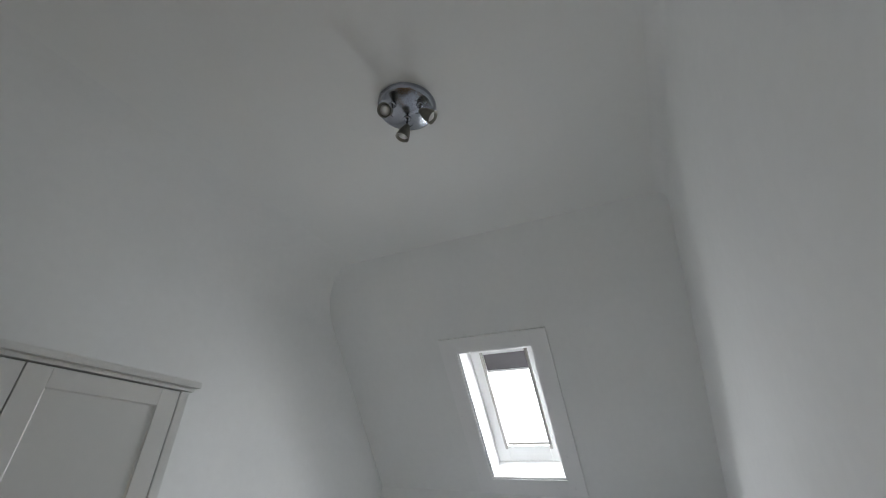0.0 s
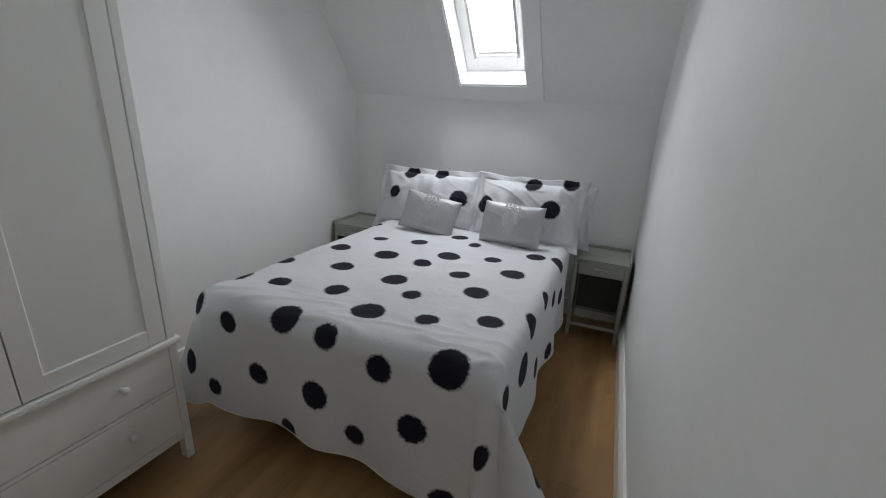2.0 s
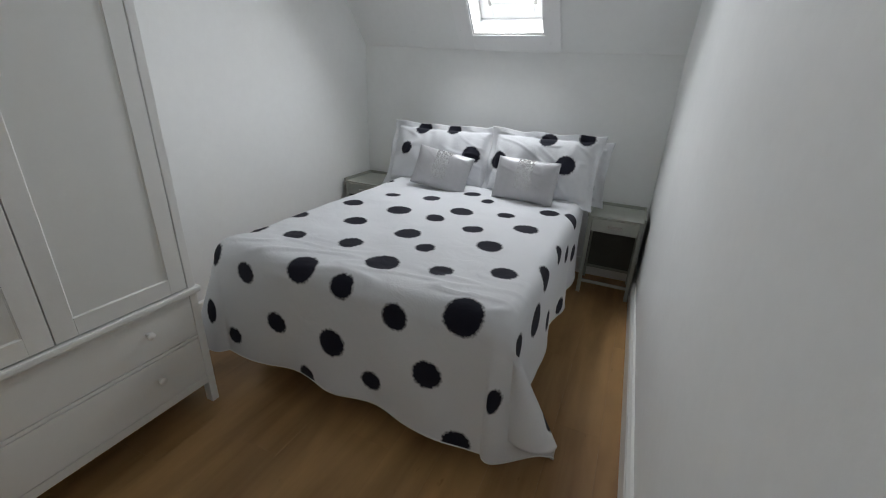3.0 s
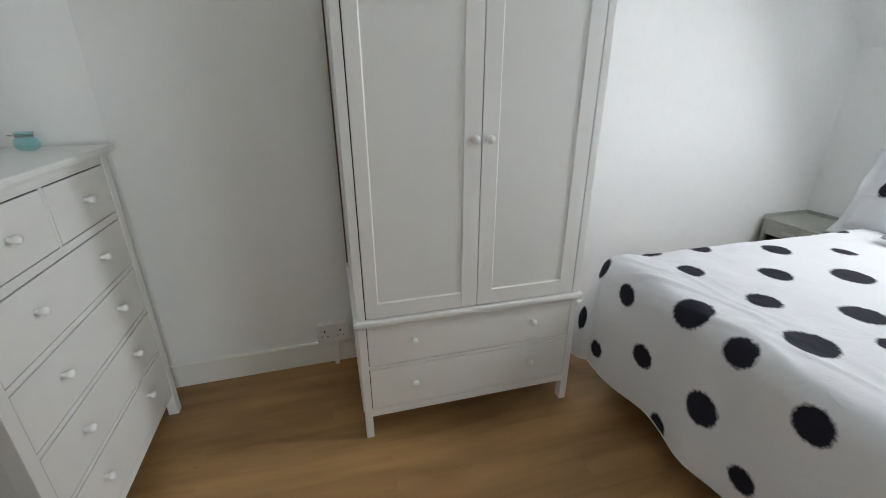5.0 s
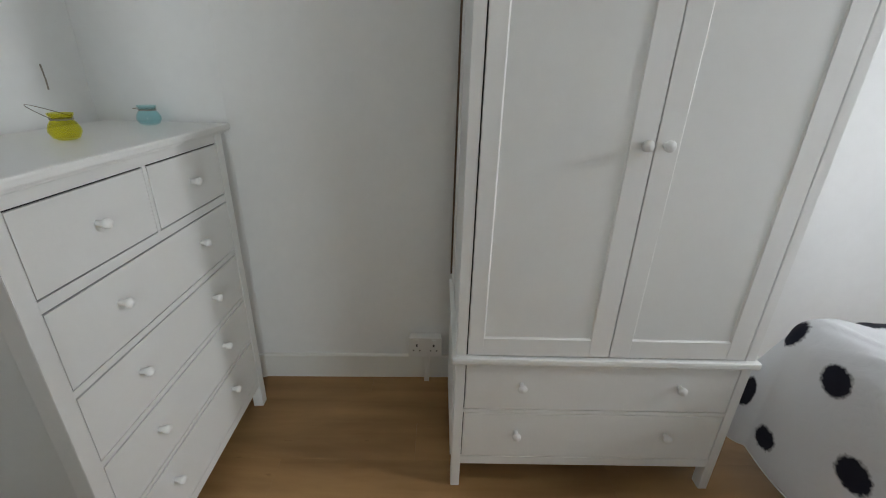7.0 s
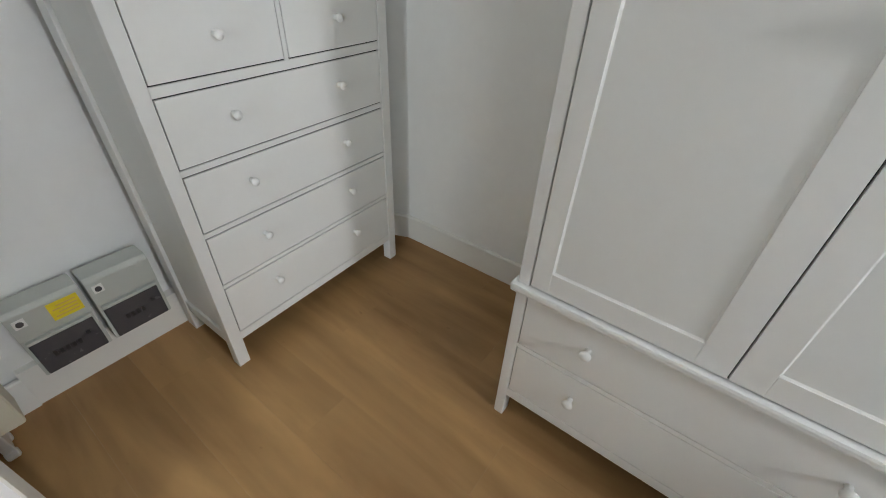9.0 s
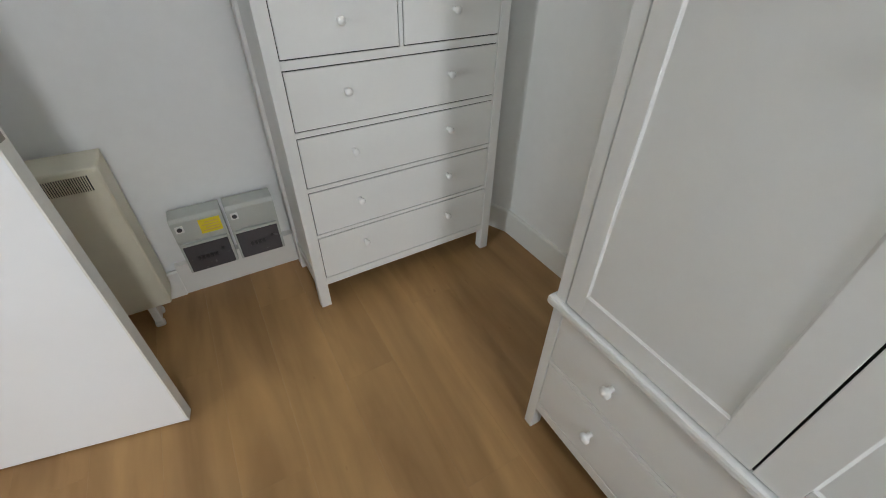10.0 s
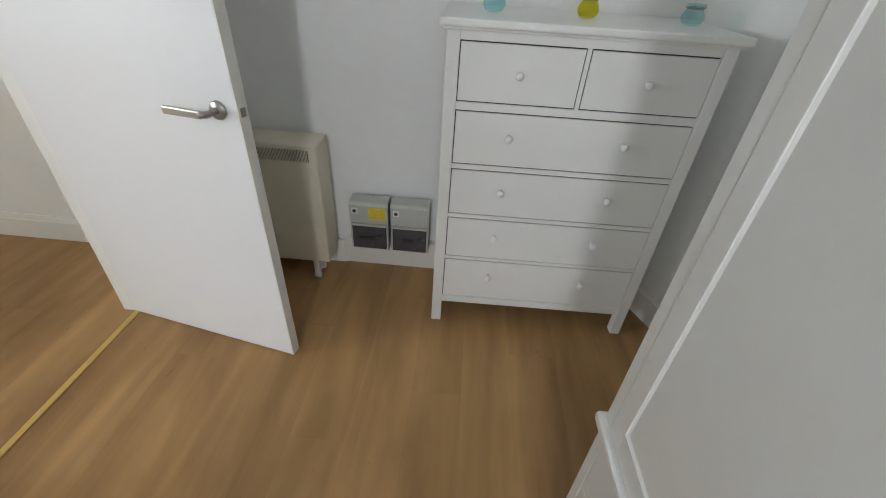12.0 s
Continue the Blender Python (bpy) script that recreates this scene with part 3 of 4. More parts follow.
def chest():
    t = thing("chest_of_drawers", "tall white chest with six drawers and small round knobs", "chest of drawers", CHEST)
    X0, X1, F, B = 0.160, 1.014, 0.372, 0.014
    P = 0.042
    for x0, x1 in ((X0, X0 + P), (X1 - P, X1)):
        part("leg", box(x0, x1, F - P, F, 0, 1.187, bevel=0.003), M_FURN, t)
    part("leg", box(X1 - P, X1, B, B + 0.060, 0, 1.187, bevel=0.003), M_FURN, t)
    part("leg", box(X0 + 0.03, X0 + 0.03 + P, B, B + 0.060, 0, 1.187, bevel=0.003), M_FURN, t)
    for x0, x1 in ((X0 + 0.012, X0 + 0.026), (X1 - 0.026, X1 - 0.012)):
        part("side_panel", box(x0, x1, B + 0.060, F - P, 0.115, 1.187), M_FURN_PANEL, t)
    bm = box(X1 - 0.036, X1 - 0.004, B + 0.060, F - P, 0.10, 0.15, bevel=0.002)
    part("side_rail", bm, M_FURN, t)
    # near-black block close behind the fronts paints the shade between drawers
    part("gap_shade_block", box(X0 + 0.045, X1 - 0.035, 0.05, F - 0.008, 0.128, 1.175), M_DARK, t, "near-black block standing in for shade in the drawer gaps")
    # back coloured dark brown to deepen the shade between chest and wall
    part("back_panel", box(X0 + 0.034, X1 - 0.004, B - 0.005, B - 0.001, 0.09, 1.180), M_BACK_DARK, t, "dark brown back that deepens the shade in the wall gap")
    bm = box(X0 - 0.010, X1 + 0.010, B - 0.003, F + 0.010, 1.187, 1.197, bevel=0.003)
    block(bm, X0 - 0.016, X1 + 0.020, -0.026, F + 0.030, 1.197, 1.220, 0.006)
    part("top", bm, M_FURN, t, "white top board with moulded edge")
    rows = ((0.982, 1.158), (0.768, 0.952), (0.566, 0.746), (0.367, 0.546), (0.152, 0.349))
    zk = (1.073, 0.875, 0.672, 0.475, 0.278)
    xa, xb = X0 + P + 0.003, X1 - P - 0.003
    for k, (z0, z1) in enumerate(rows):
        spans = ((xa, 0.577), (0.597, xb)) if k == 0 else ((xa, xb),)
        for x0, x1 in spans:
            d = part("drawer", box(x0, x1, F - 0.024, F - 0.002, z0 + 0.0022, z1 - 0.0022, bevel=0.001), M_FURN, t)
            for xk in ((x0 + x1) / 2,) if k == 0 else (0.406, 0.788):
                knob(d, pose(xk, F - 0.002, zk[k], -90, 0, 0), r=0.0125)
    for z0, z1 in ((1.160, 1.187), (0.954, 0.980), (0.748, 0.766), (0.548, 0.564), (0.351, 0.365), (0.115, 0.150)):
        part("rail", box(X0 + P, X1 - P, F - 0.026, F - 0.003, z0, z1, bevel=0.0008), M_FURN, t)
    part("divider", box(0.580, 0.594, F - 0.026, F - 0.003, 0.979, 1.161, bevel=0.0015), M_FURN, t)
    return t


chest()


# ---- glass jars on the chest ----
def jar(x, y, r, h, mat, label, lean, out, up):
    t = thing("tealight_jar", label, "glass jar", pose(x, y, 1.2205, 0, 0, lean))
    outer = [(0.0, 0.0), (r * 0.50, 0.0), (r * 0.80, h * 0.08), (r, h * 0.30), (r * 0.98, h * 0.44), (r * 0.84, h * 0.62), (r * 0.68, h * 0.73), (r * 0.66, h * 0.82), (r * 0.76, h * 0.94), (r * 0.78, h)]
    w = 0.0025
    inner = [(max(a - w, 0.0), max(b, w * 2.5)) for a, b in reversed(outer)]
    part("bowl", turned(outer + inner, steps=32), mat, t, "rounded coloured glass bowl", smooth=True)
    bm = bmesh.new()
    for k in range(2):
        tube([(r * 0.69 * math.cos(a), r * 0.69 * math.sin(a), h * (0.76 + 0.03 * k) + 0.0008 * math.sin(9 * a + 3 * k)) for a in [2 * math.pi * i / 36 for i in range(37)]], 0.0011, 5, bm)
    for side in (-1, 1):
        tube([(side * r * 0.69, 0, h * 0.78), (side * r * 0.82, 0.001, h * 0.84), (side * r * 0.78, 0, h * 0.92)], 0.0012, 6, bm)
    part("wire_collar", bm, M_WIRE, t, "twisted wire collar", smooth=True)
    pts = []
    for i in range(21):
        a = math.pi * i / 20
        pts.append((-r * 0.80 * math.cos(a) * (1 - 0.35 * math.sin(a)), -out * math.sin(a), h * 0.84 + up * math.sin(a)))
    part("wire_handle", tube(pts, 0.0010, 6), M_WIRE, t, "thin bent wire handle", smooth=True)
    return t


jar(0.878, 0.205, 0.0365, 0.064, M_TEAL, "small teal glass tealight jar with wire handle", -14, 0.110, 0.052)
jar(0.580, 0.192, 0.034, 0.064, M_LIME, "small lime green glass tealight jar with wire handle", -10, 0.095, 0.026)
jar(0.252, 0.190, 0.035, 0.060, M_TEAL, "small teal glass tealight jar, handle folded down", -20, 0.060, -0.002)
single("wall_cable", tube([(0.329, -0.036, 1.323), (0.328, -0.036, 1.35), (0.329, -0.037, 1.38), (0.330, -0.037, 1.393)], 0.0024), M_WIRE, "short dark cable end on the wall behind the chest", "cable", smooth=True)


# ---- bed ----
BX0, BX1, BY0, BY1, BZ = 0.455, 1.865, 2.305, 4.33, 0.685
TOP_BLOTS = [(0.49, 1.46, .046), (0.44, 1.18, .05), (0.73, 1.15, .044), (0.98, 1.21, .051), (0.63, 0.86, .054), (0.93, 0.89, .066), (1.17, 0.87, .047), (0.82, 0.62, .057), (1.16, 0.58, .062),
             (0.99, 0.35, .052), (1.32, 0.46, .041), (1.24, 0.23, .066), (1.49, 0.27, .046), (1.72, 0.38, .05), (1.57, 0.63, .056), (1.42, 0.8, .05), (1.25, 1.06, .063), (1.31, 1.34, .036),
             (1.16, 1.46, .054), (1.5, 1.12, .046), (1.71, 1.3, .054), (1.66, 0.95, .06), (1.89, 0.54, .055), (0.72, 0.28, .048), (0.51, 0.53, .049), (0.47, 0.26, .066)]
FOOT_BLOTS = [(0.49, -0.05, .045), (0.69, -0.10, .042), (0.978, -0.01, .062), (1.188, -0.04, .047), (1.688, -0.03, .066), (1.43, -0.10, .048), (0.84, -0.30, .046), (1.14, -0.30, .056), (1.57, -0.30, .053),
              (1.32, -0.43, .040), (0.98, -0.53, .042), (0.58, -0.44, .036), (0.38, -0.32, .055), (1.985, 0.055, .056), (1.70, -0.57, .05), (2.205, -0.35, .058), (1.884, -0.325, .050)]
SIDE_BLOTS = [(0.84, 0.06, .044), (1.09, 0.15, .044), (1.38, 0.25, .049), (0.39, 0.18, .066), (0.66, 0.33, .045), (1.05, 0.45, .045), (1.32, 0.02, .055)]
BLOTS = TOP_BLOTS + [(u, v + 0.05, r) for u, v, r in FOOT_BLOTS] + [(BX1 + s - 0.03, v, r) for v, s, r in SIDE_BLOTS]


def print_distance(u, v, blots):
    return min(math.hypot(u - a, (v + 0.007 - b)) - r - 0.005 for a, b, r in blots)


def cloth_mesh(name, nu, nv, place, blots_at, mat):
    """A grid of cloth; place(i, j) gives a point, blots_at(i, j) the distance from the nearest blot's edge."""
    verts, vals = [], []
    for j in range(nv + 1):
        for i in range(nu + 1):
            verts.append(place(i / nu, j / nv))
            vals.append(blots_at(i / nu, j / nv))
    w = nu + 1
    faces = [(j * w + i, j * w + i + 1, (j + 1) * w + i + 1, (j + 1) * w + i) for j in range(nv) for i in range(nu)]
    me = bpy.data.meshes.new(name)
    me.from_pydata(verts, [], faces)
    at = me.attributes.new("print", "FLOAT", "POINT")
    at.data.foreach_set("value", vals)
    me.materials.append(mat)
    me.polygons.foreach_set("use_smooth", [True] * len(me.polygons))
    me.update()
    return me


def duvet_point(u, v):
    """The spot on the draped cover of the unfolded spot u across, v along from the foot's edge."""
    R = 0.07
    da = max(BX0 + R - u, 0) if u < (BX0 + BX1) / 2 else max(u - (BX1 - R), 0)
    db = max(R - v, 0)
    sx = -1 if u < (BX0 + BX1) / 2 else 1
    ridge = noise.noise((u * 2.2 + v * 3.0, v * 11 - u * 2.5, 5.1))
    near = math.exp(-((v - 0.12) / 0.16) ** 2)
    puff = 0.012 * noise.noise((u * 3.1, v * 3.1, 0.3)) + 0.005 * noise.noise((u * 9, v * 9, 1.7)) + 0.010 * near * max(0.0, 1 - abs(ridge) * 5)
    x, y, z = min(max(u, BX0 + R), BX1 - R), BY0 + max(v, R), BZ + puff + 0.012 * math.exp(-((v - 0.10) / 0.08) ** 2)
    rho = math.hypot(da, db)
    if rho > 1e-6:
        ca, cb = da / rho, db / rho
        arc = R * math.pi / 2
        if rho < arc:
            out, down = R * math.sin(rho / R), R * (1 - math.cos(rho / R))
        else:
            out, down = R, R + rho - arc
        s = max(rho - arc, 0)
        # folds that deepen towards the hem, and a flared corner
        along = v * 1.0 if ca > cb else u * 1.0
        fold = s * 0.022 * math.sin(along * 13 + 1.3 * math.sin(along * 5)) + s * 0.05 * noise.noise((along * 4, s * 2, 2.0))
        corner = 2 * ca * cb
        flare = s * (0.02 + 0.40 * corner ** 1.3)
        drop = math.sqrt(max(s * s - flare * flare, 0)) * (1 - 0.10 * corner ** 4) if s else 0
        out += flare + fold * (1 - corner * 0.6)
        z = BZ + (puff + 0.012 * math.exp(-((v - 0.10) / 0.08) ** 2)) * max(0, 1 - rho / 0.2) - min(rho, arc) * 0 - (R * (1 - math.cos(min(rho, arc) / R))) - drop
        if z < 0.012:
            out += (0.012 - z) * 0.8
            z = 0.012 + 0.004 * math.sin(u * 40) * math.sin(v * 37)
        x += sx * ca * out
        y -= cb * (out - flare * (1.85 if sx > 0 else 0.6) * corner) if corner > 0 else cb * out
    return (x, y, z)


def bed():
    t = thing("bed", "double bed made up with white cotton covers blotted black", "bed")
    # base reaches low and is near black, painting the shade under the duvet
    part("base", box(BX0 + 0.10, BX1 - 0.10, BY0 + 0.12, BY1, 0.03, 0.34, bevel=0.01), M_SHEET, t, "bed base blackened for the shade under the hem")
    for x in (BX0 + 0.16, BX1 - 0.16):
        for y in (BY0 + 0.20, BY1 - 0.12):
            part("leg", turned([(0.02, 0), (0.025, 0.01), (0.025, 0.05)], m=Matrix.Translation((x, y, 0)), steps=12), M_BLACK, t)
    part("mattress", box(BX0 + 0.05, BX1 - 0.05, BY0 + 0.05, BY1, 0.34, 0.645, bevel=0.04, segments=3), M_MATTRESS, t)
    part("sheet", box(BX0 + 0.035, BX1 - 0.035, BY0 + 1.50, BY1 - 0.004, 0.40, 0.655, bevel=0.03, segments=3), M_DUVET, t, "white sheet tucked at the head")
    return t


bed()
U0, U1, V0, V1 = BX0 - 0.42, BX1 + 0.48, -0.53, 1.66


def hem(u):
    return V0 + 0.010 * math.sin(u * 4.0 + 0.6) - 0.045 * (u - 1.15) + 0.042 * math.exp(-((u - 1.15) / 0.38) ** 2)


def duvet_uv(a, b):
    u = U0 + (U1 - U0) * a
    v0 = hem(u)
    return u, v0 + (V1 - v0) * b


cover = cloth_mesh("duvet", 190, 190, lambda a, b: duvet_point(*duvet_uv(a, b)), lambda a, b: print_distance(*duvet_uv(a, b), BLOTS), M_DUVET)
ob = new("duvet", cover)
solid = ob.modifiers.new("thickness", "SOLIDIFY")
solid.thickness, solid.offset = 0.012, -1.0
tagged(ob, "white cotton duvet cover with ragged black blots draped over bed", "duvet")
part("hem", tube([duvet_point(*duvet_uv(k / 240, 0.0)) for k in range(241)], 0.003, 6), M_MATTRESS, ob, "rolled white stitched hem", smooth=True)
for a in (0.0, 1.0):
    part("side_hem", tube([duvet_point(*duvet_uv(a, k / 160)) for k in range(161)], 0.003, 6), M_MATTRESS, ob, "rolled white stitched hem", smooth=True)


def pillow_mesh(name, w, h, puff, flange, blots, mat, seed, n=64, pinch=0.55, wrinkle=1.0):
    """A filled pillow in its own x-z plane with a flat flange round it."""
    rnd = random.Random(seed)
    ph = rnd.random() * 9
    verts, vals, faces = [], [], []
    for side in (1, -1):
        for j in range(n + 1):
            for i in range(n + 1):
                a, b = 2 * i / n - 1, 2 * j / n - 1
                ex, ez = w / 2, h / 2
                x, z = a * ex, b * ez
                ia, ib = min(1, abs(x) / (ex - flange)), min(1, abs(z) / (ez - flange))
                full = max(0.0, (1 - ia ** 3.0) * (1 - ib ** 3.0)) ** 0.55
                y = side * (-1) * (puff / 2 * full)
                y += wrinkle * 0.026 * noise.noise((x * 6 + ph, z * 6, side)) * full + wrinkle * 0.015 * noise.noise((x * 15 + ph + 3 * z, z * 6 - 4 * x, ph)) * (full ** 0.3)
                crease = noise.noise((x * 5 + 9 * z + ph, z * 3 - x * 2, ph + 4))
                y -= side * wrinkle * 0.010 * max(0.0, 1 - abs(crease) * 9) * full ** 0.5
                sag = 0.055 * pinch * (abs(a) ** 4) * (abs(b) ** 4)
                if full == 0:
                    y += wrinkle * 0.014 * math.sin((x * 1.3 + z) * 19 + ph) + 0.016 * noise.noise((x * 9, z * 9, ph))
                x *= 1 - 0.05 * pinch * (1 - abs(b) ** 2) * abs(a)
                z *= 1 - 0.08 * pinch * (1 - abs(a) ** 2) * abs(b)
                verts.append((x * (1 + sag), y - side * 0.002, z * (1 + sag)))
                vals.append(min([math.hypot(x - p, z - q) - r for p, q, r in blots] or [1.0]))
    w1 = n + 1
    for s in (0, 1):
        o = s * w1 * w1
        for j in range(n):
            for i in range(n):
                f = (o + j * w1 + i, o + j * w1 + i + 1, o + (j + 1) * w1 + i + 1, o + (j + 1) * w1 + i)
                faces.append(f if s == 0 else tuple(reversed(f)))
    rim = [i for i in range(n)] + [j * w1 + n for j in range(n)] + [n * w1 + i for i in range(n, 0, -1)] + [j * w1 for j in range(n, 0, -1)]
    for k in range(len(rim)):
        a, b = rim[k], rim[(k + 1) % len(rim)]
        faces.append((b, a, a + w1 * w1, b + w1 * w1))
    me = bpy.data.meshes.new(name)
    me.from_pydata(verts, [], faces)
    me.attributes.new("print", "FLOAT", "POINT").data.foreach_set("value", vals)
    me.materials.append(mat)
    me.polygons.foreach_set("use_smooth", [True] * len(me.polygons))
    me.update()
    return me


PILLOWS = [
    ("white pillow with black blots propped against the wall", 0.82, 0.50, (0.765, 4.045, 0.850), -24, 3, [(-0.24, 0.025, .050), (0.27, 0.02, .062), (-0.15, 0.20, .058), (0.09, 0.21, .05)]),
    ("white pillow with black blots leaning beside its twin", 0.76, 0.485, (1.530, 4.025, 0.866), -24, -2, [(-0.28, 0.0, .06), (0.18, 0.01, .062), (0.03, 0.175, .056), (0.27, 0.21, .05)]),
    ("white pillow with black blots behind the front pillow", 0.80, 0.42, (0.86, 4.20, 0.815), -12, 1, [(-0.30, -0.12, .05), (0.1, -0.1, .05)]),
    ("white pillow with black blots behind the front pillow", 0.76, 0.43, (1.58, 4.20, 0.828), -12, -2, [(0.26, -0.1, .05), (-0.1, -0.1, .05)]),
]
for k, (label, w, h, at, back, turn, blots) in enumerate(PILLOWS):
    ob = new("pillow", pillow_mesh("pillow", w, h, 0.17, 0.045, blots, M_DUVET, k))
    ob.matrix_basis = pose(*at, back, 0, turn)
    tagged(ob, label, "pillow", "pillows on the bed")


def cushion(at, back, roll, turn, seed):
    rnd = random.Random(seed)
    t = thing("cushion", "small silver satin cushion with a sparkling sequin band", "cushion", pose(*at, back, roll, turn), "silver cushions on the bed")
    w, h = 0.40, 0.27
    ob = new("cover", pillow_mesh("cover", w, h, 0.10, 0.004, [], M_SATIN, seed + 5, 44, 0.25, 0.3))
    ob.parent = t
    bm = bmesh.new()
    for k in range(620):
        x, z = rnd.uniform(-0.052, 0.052), h * (0.46 - 0.72 * rnd.random() ** 1.25)
        a, b = abs(x) / (w / 2), abs(z) / (h / 2)
        y = -0.050 * max(0.0, (1 - a ** 3) * (1 - b ** 3)) ** 0.55 - 0.010
        q = Euler((radians(90) + rnd.gauss(0, 0.35), rnd.gauss(0, 0.35), 0)).to_quaternion()
        bm.faces.new([bm.verts.new(Vector((x, y, z)) + q @ Vector((0.0034 * math.cos(c), 0.0034 * math.sin(c), 0))) for c in (0, 1.05, 2.1, 3.14, 4.19, 5.24)])
    s = part("sequin_band", bm, M_SEQUIN, t, "scattered silver sequins")
    s["kind"] = "stuff"
    return t


cushion((0.900, 3.815, 0.803), -24, 9, 4, 1)
cushion((1.495, 3.80, 0.812), -20, 1, -3, 2)


# ---- bedside tables ----
def bedside(x0, x1, y0, y1, top, label):
    t = thing("bedside_table", label, "bedside table", group="pair of bedside tables")
    L = 0.026
    for x in (x0 + 0.006, x1 - 0.006 - L):
        for y in (y0 + 0.006, y1 - 0.006 - L):
            part("leg", box(x, x + L, y, y + L, 0, top - 0.03, bevel=0.003), M_GREY, t)
    part("tabletop", box(x0, x1, y0, y1, top - 0.03, top - 0.018, bevel=0.002), M_GREY, t)
    bm = bmesh.new()
    block(bm, x0, x0 + 0.012, y0, y1, top - 0.018, top + 0.004, 0.002)
    block(bm, x1 - 0.012, x1, y0, y1, top - 0.018, top + 0.004, 0.002)
    block(bm, x0 + 0.012, x1 - 0.012, y1 - 0.012, y1, top - 0.018, top + 0.004, 0.002)
    part("rim", bm, M_GREY, t, "low raised tray rim")
    d = part("drawer", box(x0 + 0.034, x1 - 0.034, y0 + 0.004, y1 - 0.02, top - 0.125, top - 0.034, bevel=0.003), M_GREY, t)
    part("handle", box((x0 + x1) / 2 - 0.045, (x0 + x1) / 2 + 0.045, y0 - 0.004, y0 + 0.006, top - 0.092, top - 0.074, bevel=0.003), M_STEEL, d, "slim pale pull")
    # back and side boards are added, coloured dark for the shade under the drawer
    part("back_panel", box(x0 + 0.032, x1 - 0.032, y1 - 0.020, y1 - 0.010, 0.105, top - 0.03), M_SHADE_BACK, t, "added dark back board standing in for the shade inside")
    for x in (x0 + 0.012, x1 - 0.020):
        part("side_panel", box(x, x + 0.008, y0 + 0.032, y1 - 0.032, 0.105, top - 0.03), M_SHADE_BACK, t, "added dark side board standing in for the shade inside")
    for y in (y0 + 0.010, y1 - 0.028):
        part("stretcher", box(x0 + 0.03, x1 - 0.03, y, y + 0.016, 0.085, 0.105, bevel=0.002), M_GREY, t)
    return t


bedside(1.890, 2.250, 4.045, 4.385, 0.600, "grey-green wooden bedside table with drawer beside the wall")
bedside(-0.055, 0.32, 3.96, 4.345, 0.595, "grey-green wooden bedside table in the far corner")


# ---- door ----
def door():
    t = thing("door_1", "plain white flush door standing open into the room", "door", pose(2.316, 0.464, 0, 0, 0, 180 - 11.5), kind="structure")
    W = 0.792
    part("leaf", box(0.004, W - 0.002, -0.040, -0.002, 0.008, 2.02, bevel=0.0015), M_DOOR, t)
    bm = box(W - 0.002, W + 0.004, -0.041, -0.001, 0.008, 2.02, bevel=0.001)
    part("lipping", bm, M_EDGE, t, "scuffed door edge lipping")
    part("latch_plate", box(W + 0.003, W + 0.0055, -0.032, -0.012, 0.970, 0.995), M_WIRE, t, "small steel latch plate")
    for side, y in ((-1, -0.040), (1, -0.002)):
        hnd = part("handle", turned([(0.026, 0), (0.026, 0.006), (0.023, 0.009), (0.0, 0.009)], steps=24), M_STEEL, t, "brushed steel lever handle", smooth=True, m=pose(W - 0.058, y, 0.985, 90 if side < 0 else -90, 0, 0))
        bm = tube([(0, 0, 0.005), (0, 0, 0.040), (-0.004, 0, 0.050), (-0.016, 0, 0.054)], 0.0095, 12)
        block(bm, -0.130, -0.010, -0.011, 0.011, 0.047, 0.060, 0.004)
        part("lever", bm, M_STEEL, hnd, smooth=False)
    for z in (0.22, 1.02, 1.80):
        part("hinge", turned([(0.007, z), (0.007, z + 0.09)], m=Matrix.Translation((0.0, 0.004, 0)), steps=10), M_STEEL, t)
    return t


door()
fr = thing("door_frame", "white painted door lining and architrave round doorway", "door frame", kind="structure")
part("jamb", box(2.318, 2.368, DY0 - 0.028, DY0, 0, DH + 0.028, bevel=0.002), M_TRIM, fr)
part("jamb", box(2.338, 2.448, DY1 - 0.002, DY1 + 0.026, 0, DH + 0.028, bevel=0.002), M_TRIM, fr)
part("head", box(2.322, 2.440, DY0 + 0.002, DY1 - 0.004, DH, DH + 0.028, bevel=0.002), M_TRIM, fr)
part("architrave", box(2.322, 2.342, DY1 + 0.004, DY1 + 0.068, 0, DH + 0.06, bevel=0.003), M_TRIM, fr)
st = thing("threshold_strip", "worn brass threshold strip on the laminate floor", "threshold strip", kind="structure")
part("strip", box(2.290, 2.314, DY0 + 0.002, DY1 - 0.004, 0.002, 0.007, bevel=0.002), M_BRASS, st)
for k in range(4):
    part("screw", turned([(0.004, 0), (0.004, 0.0012), (0.0, 0.0016)], m=Matrix.Translation((2.302, DY0 + 0.08 + 0.21 * k, 0.0068)), steps=10), M_STEEL, st)


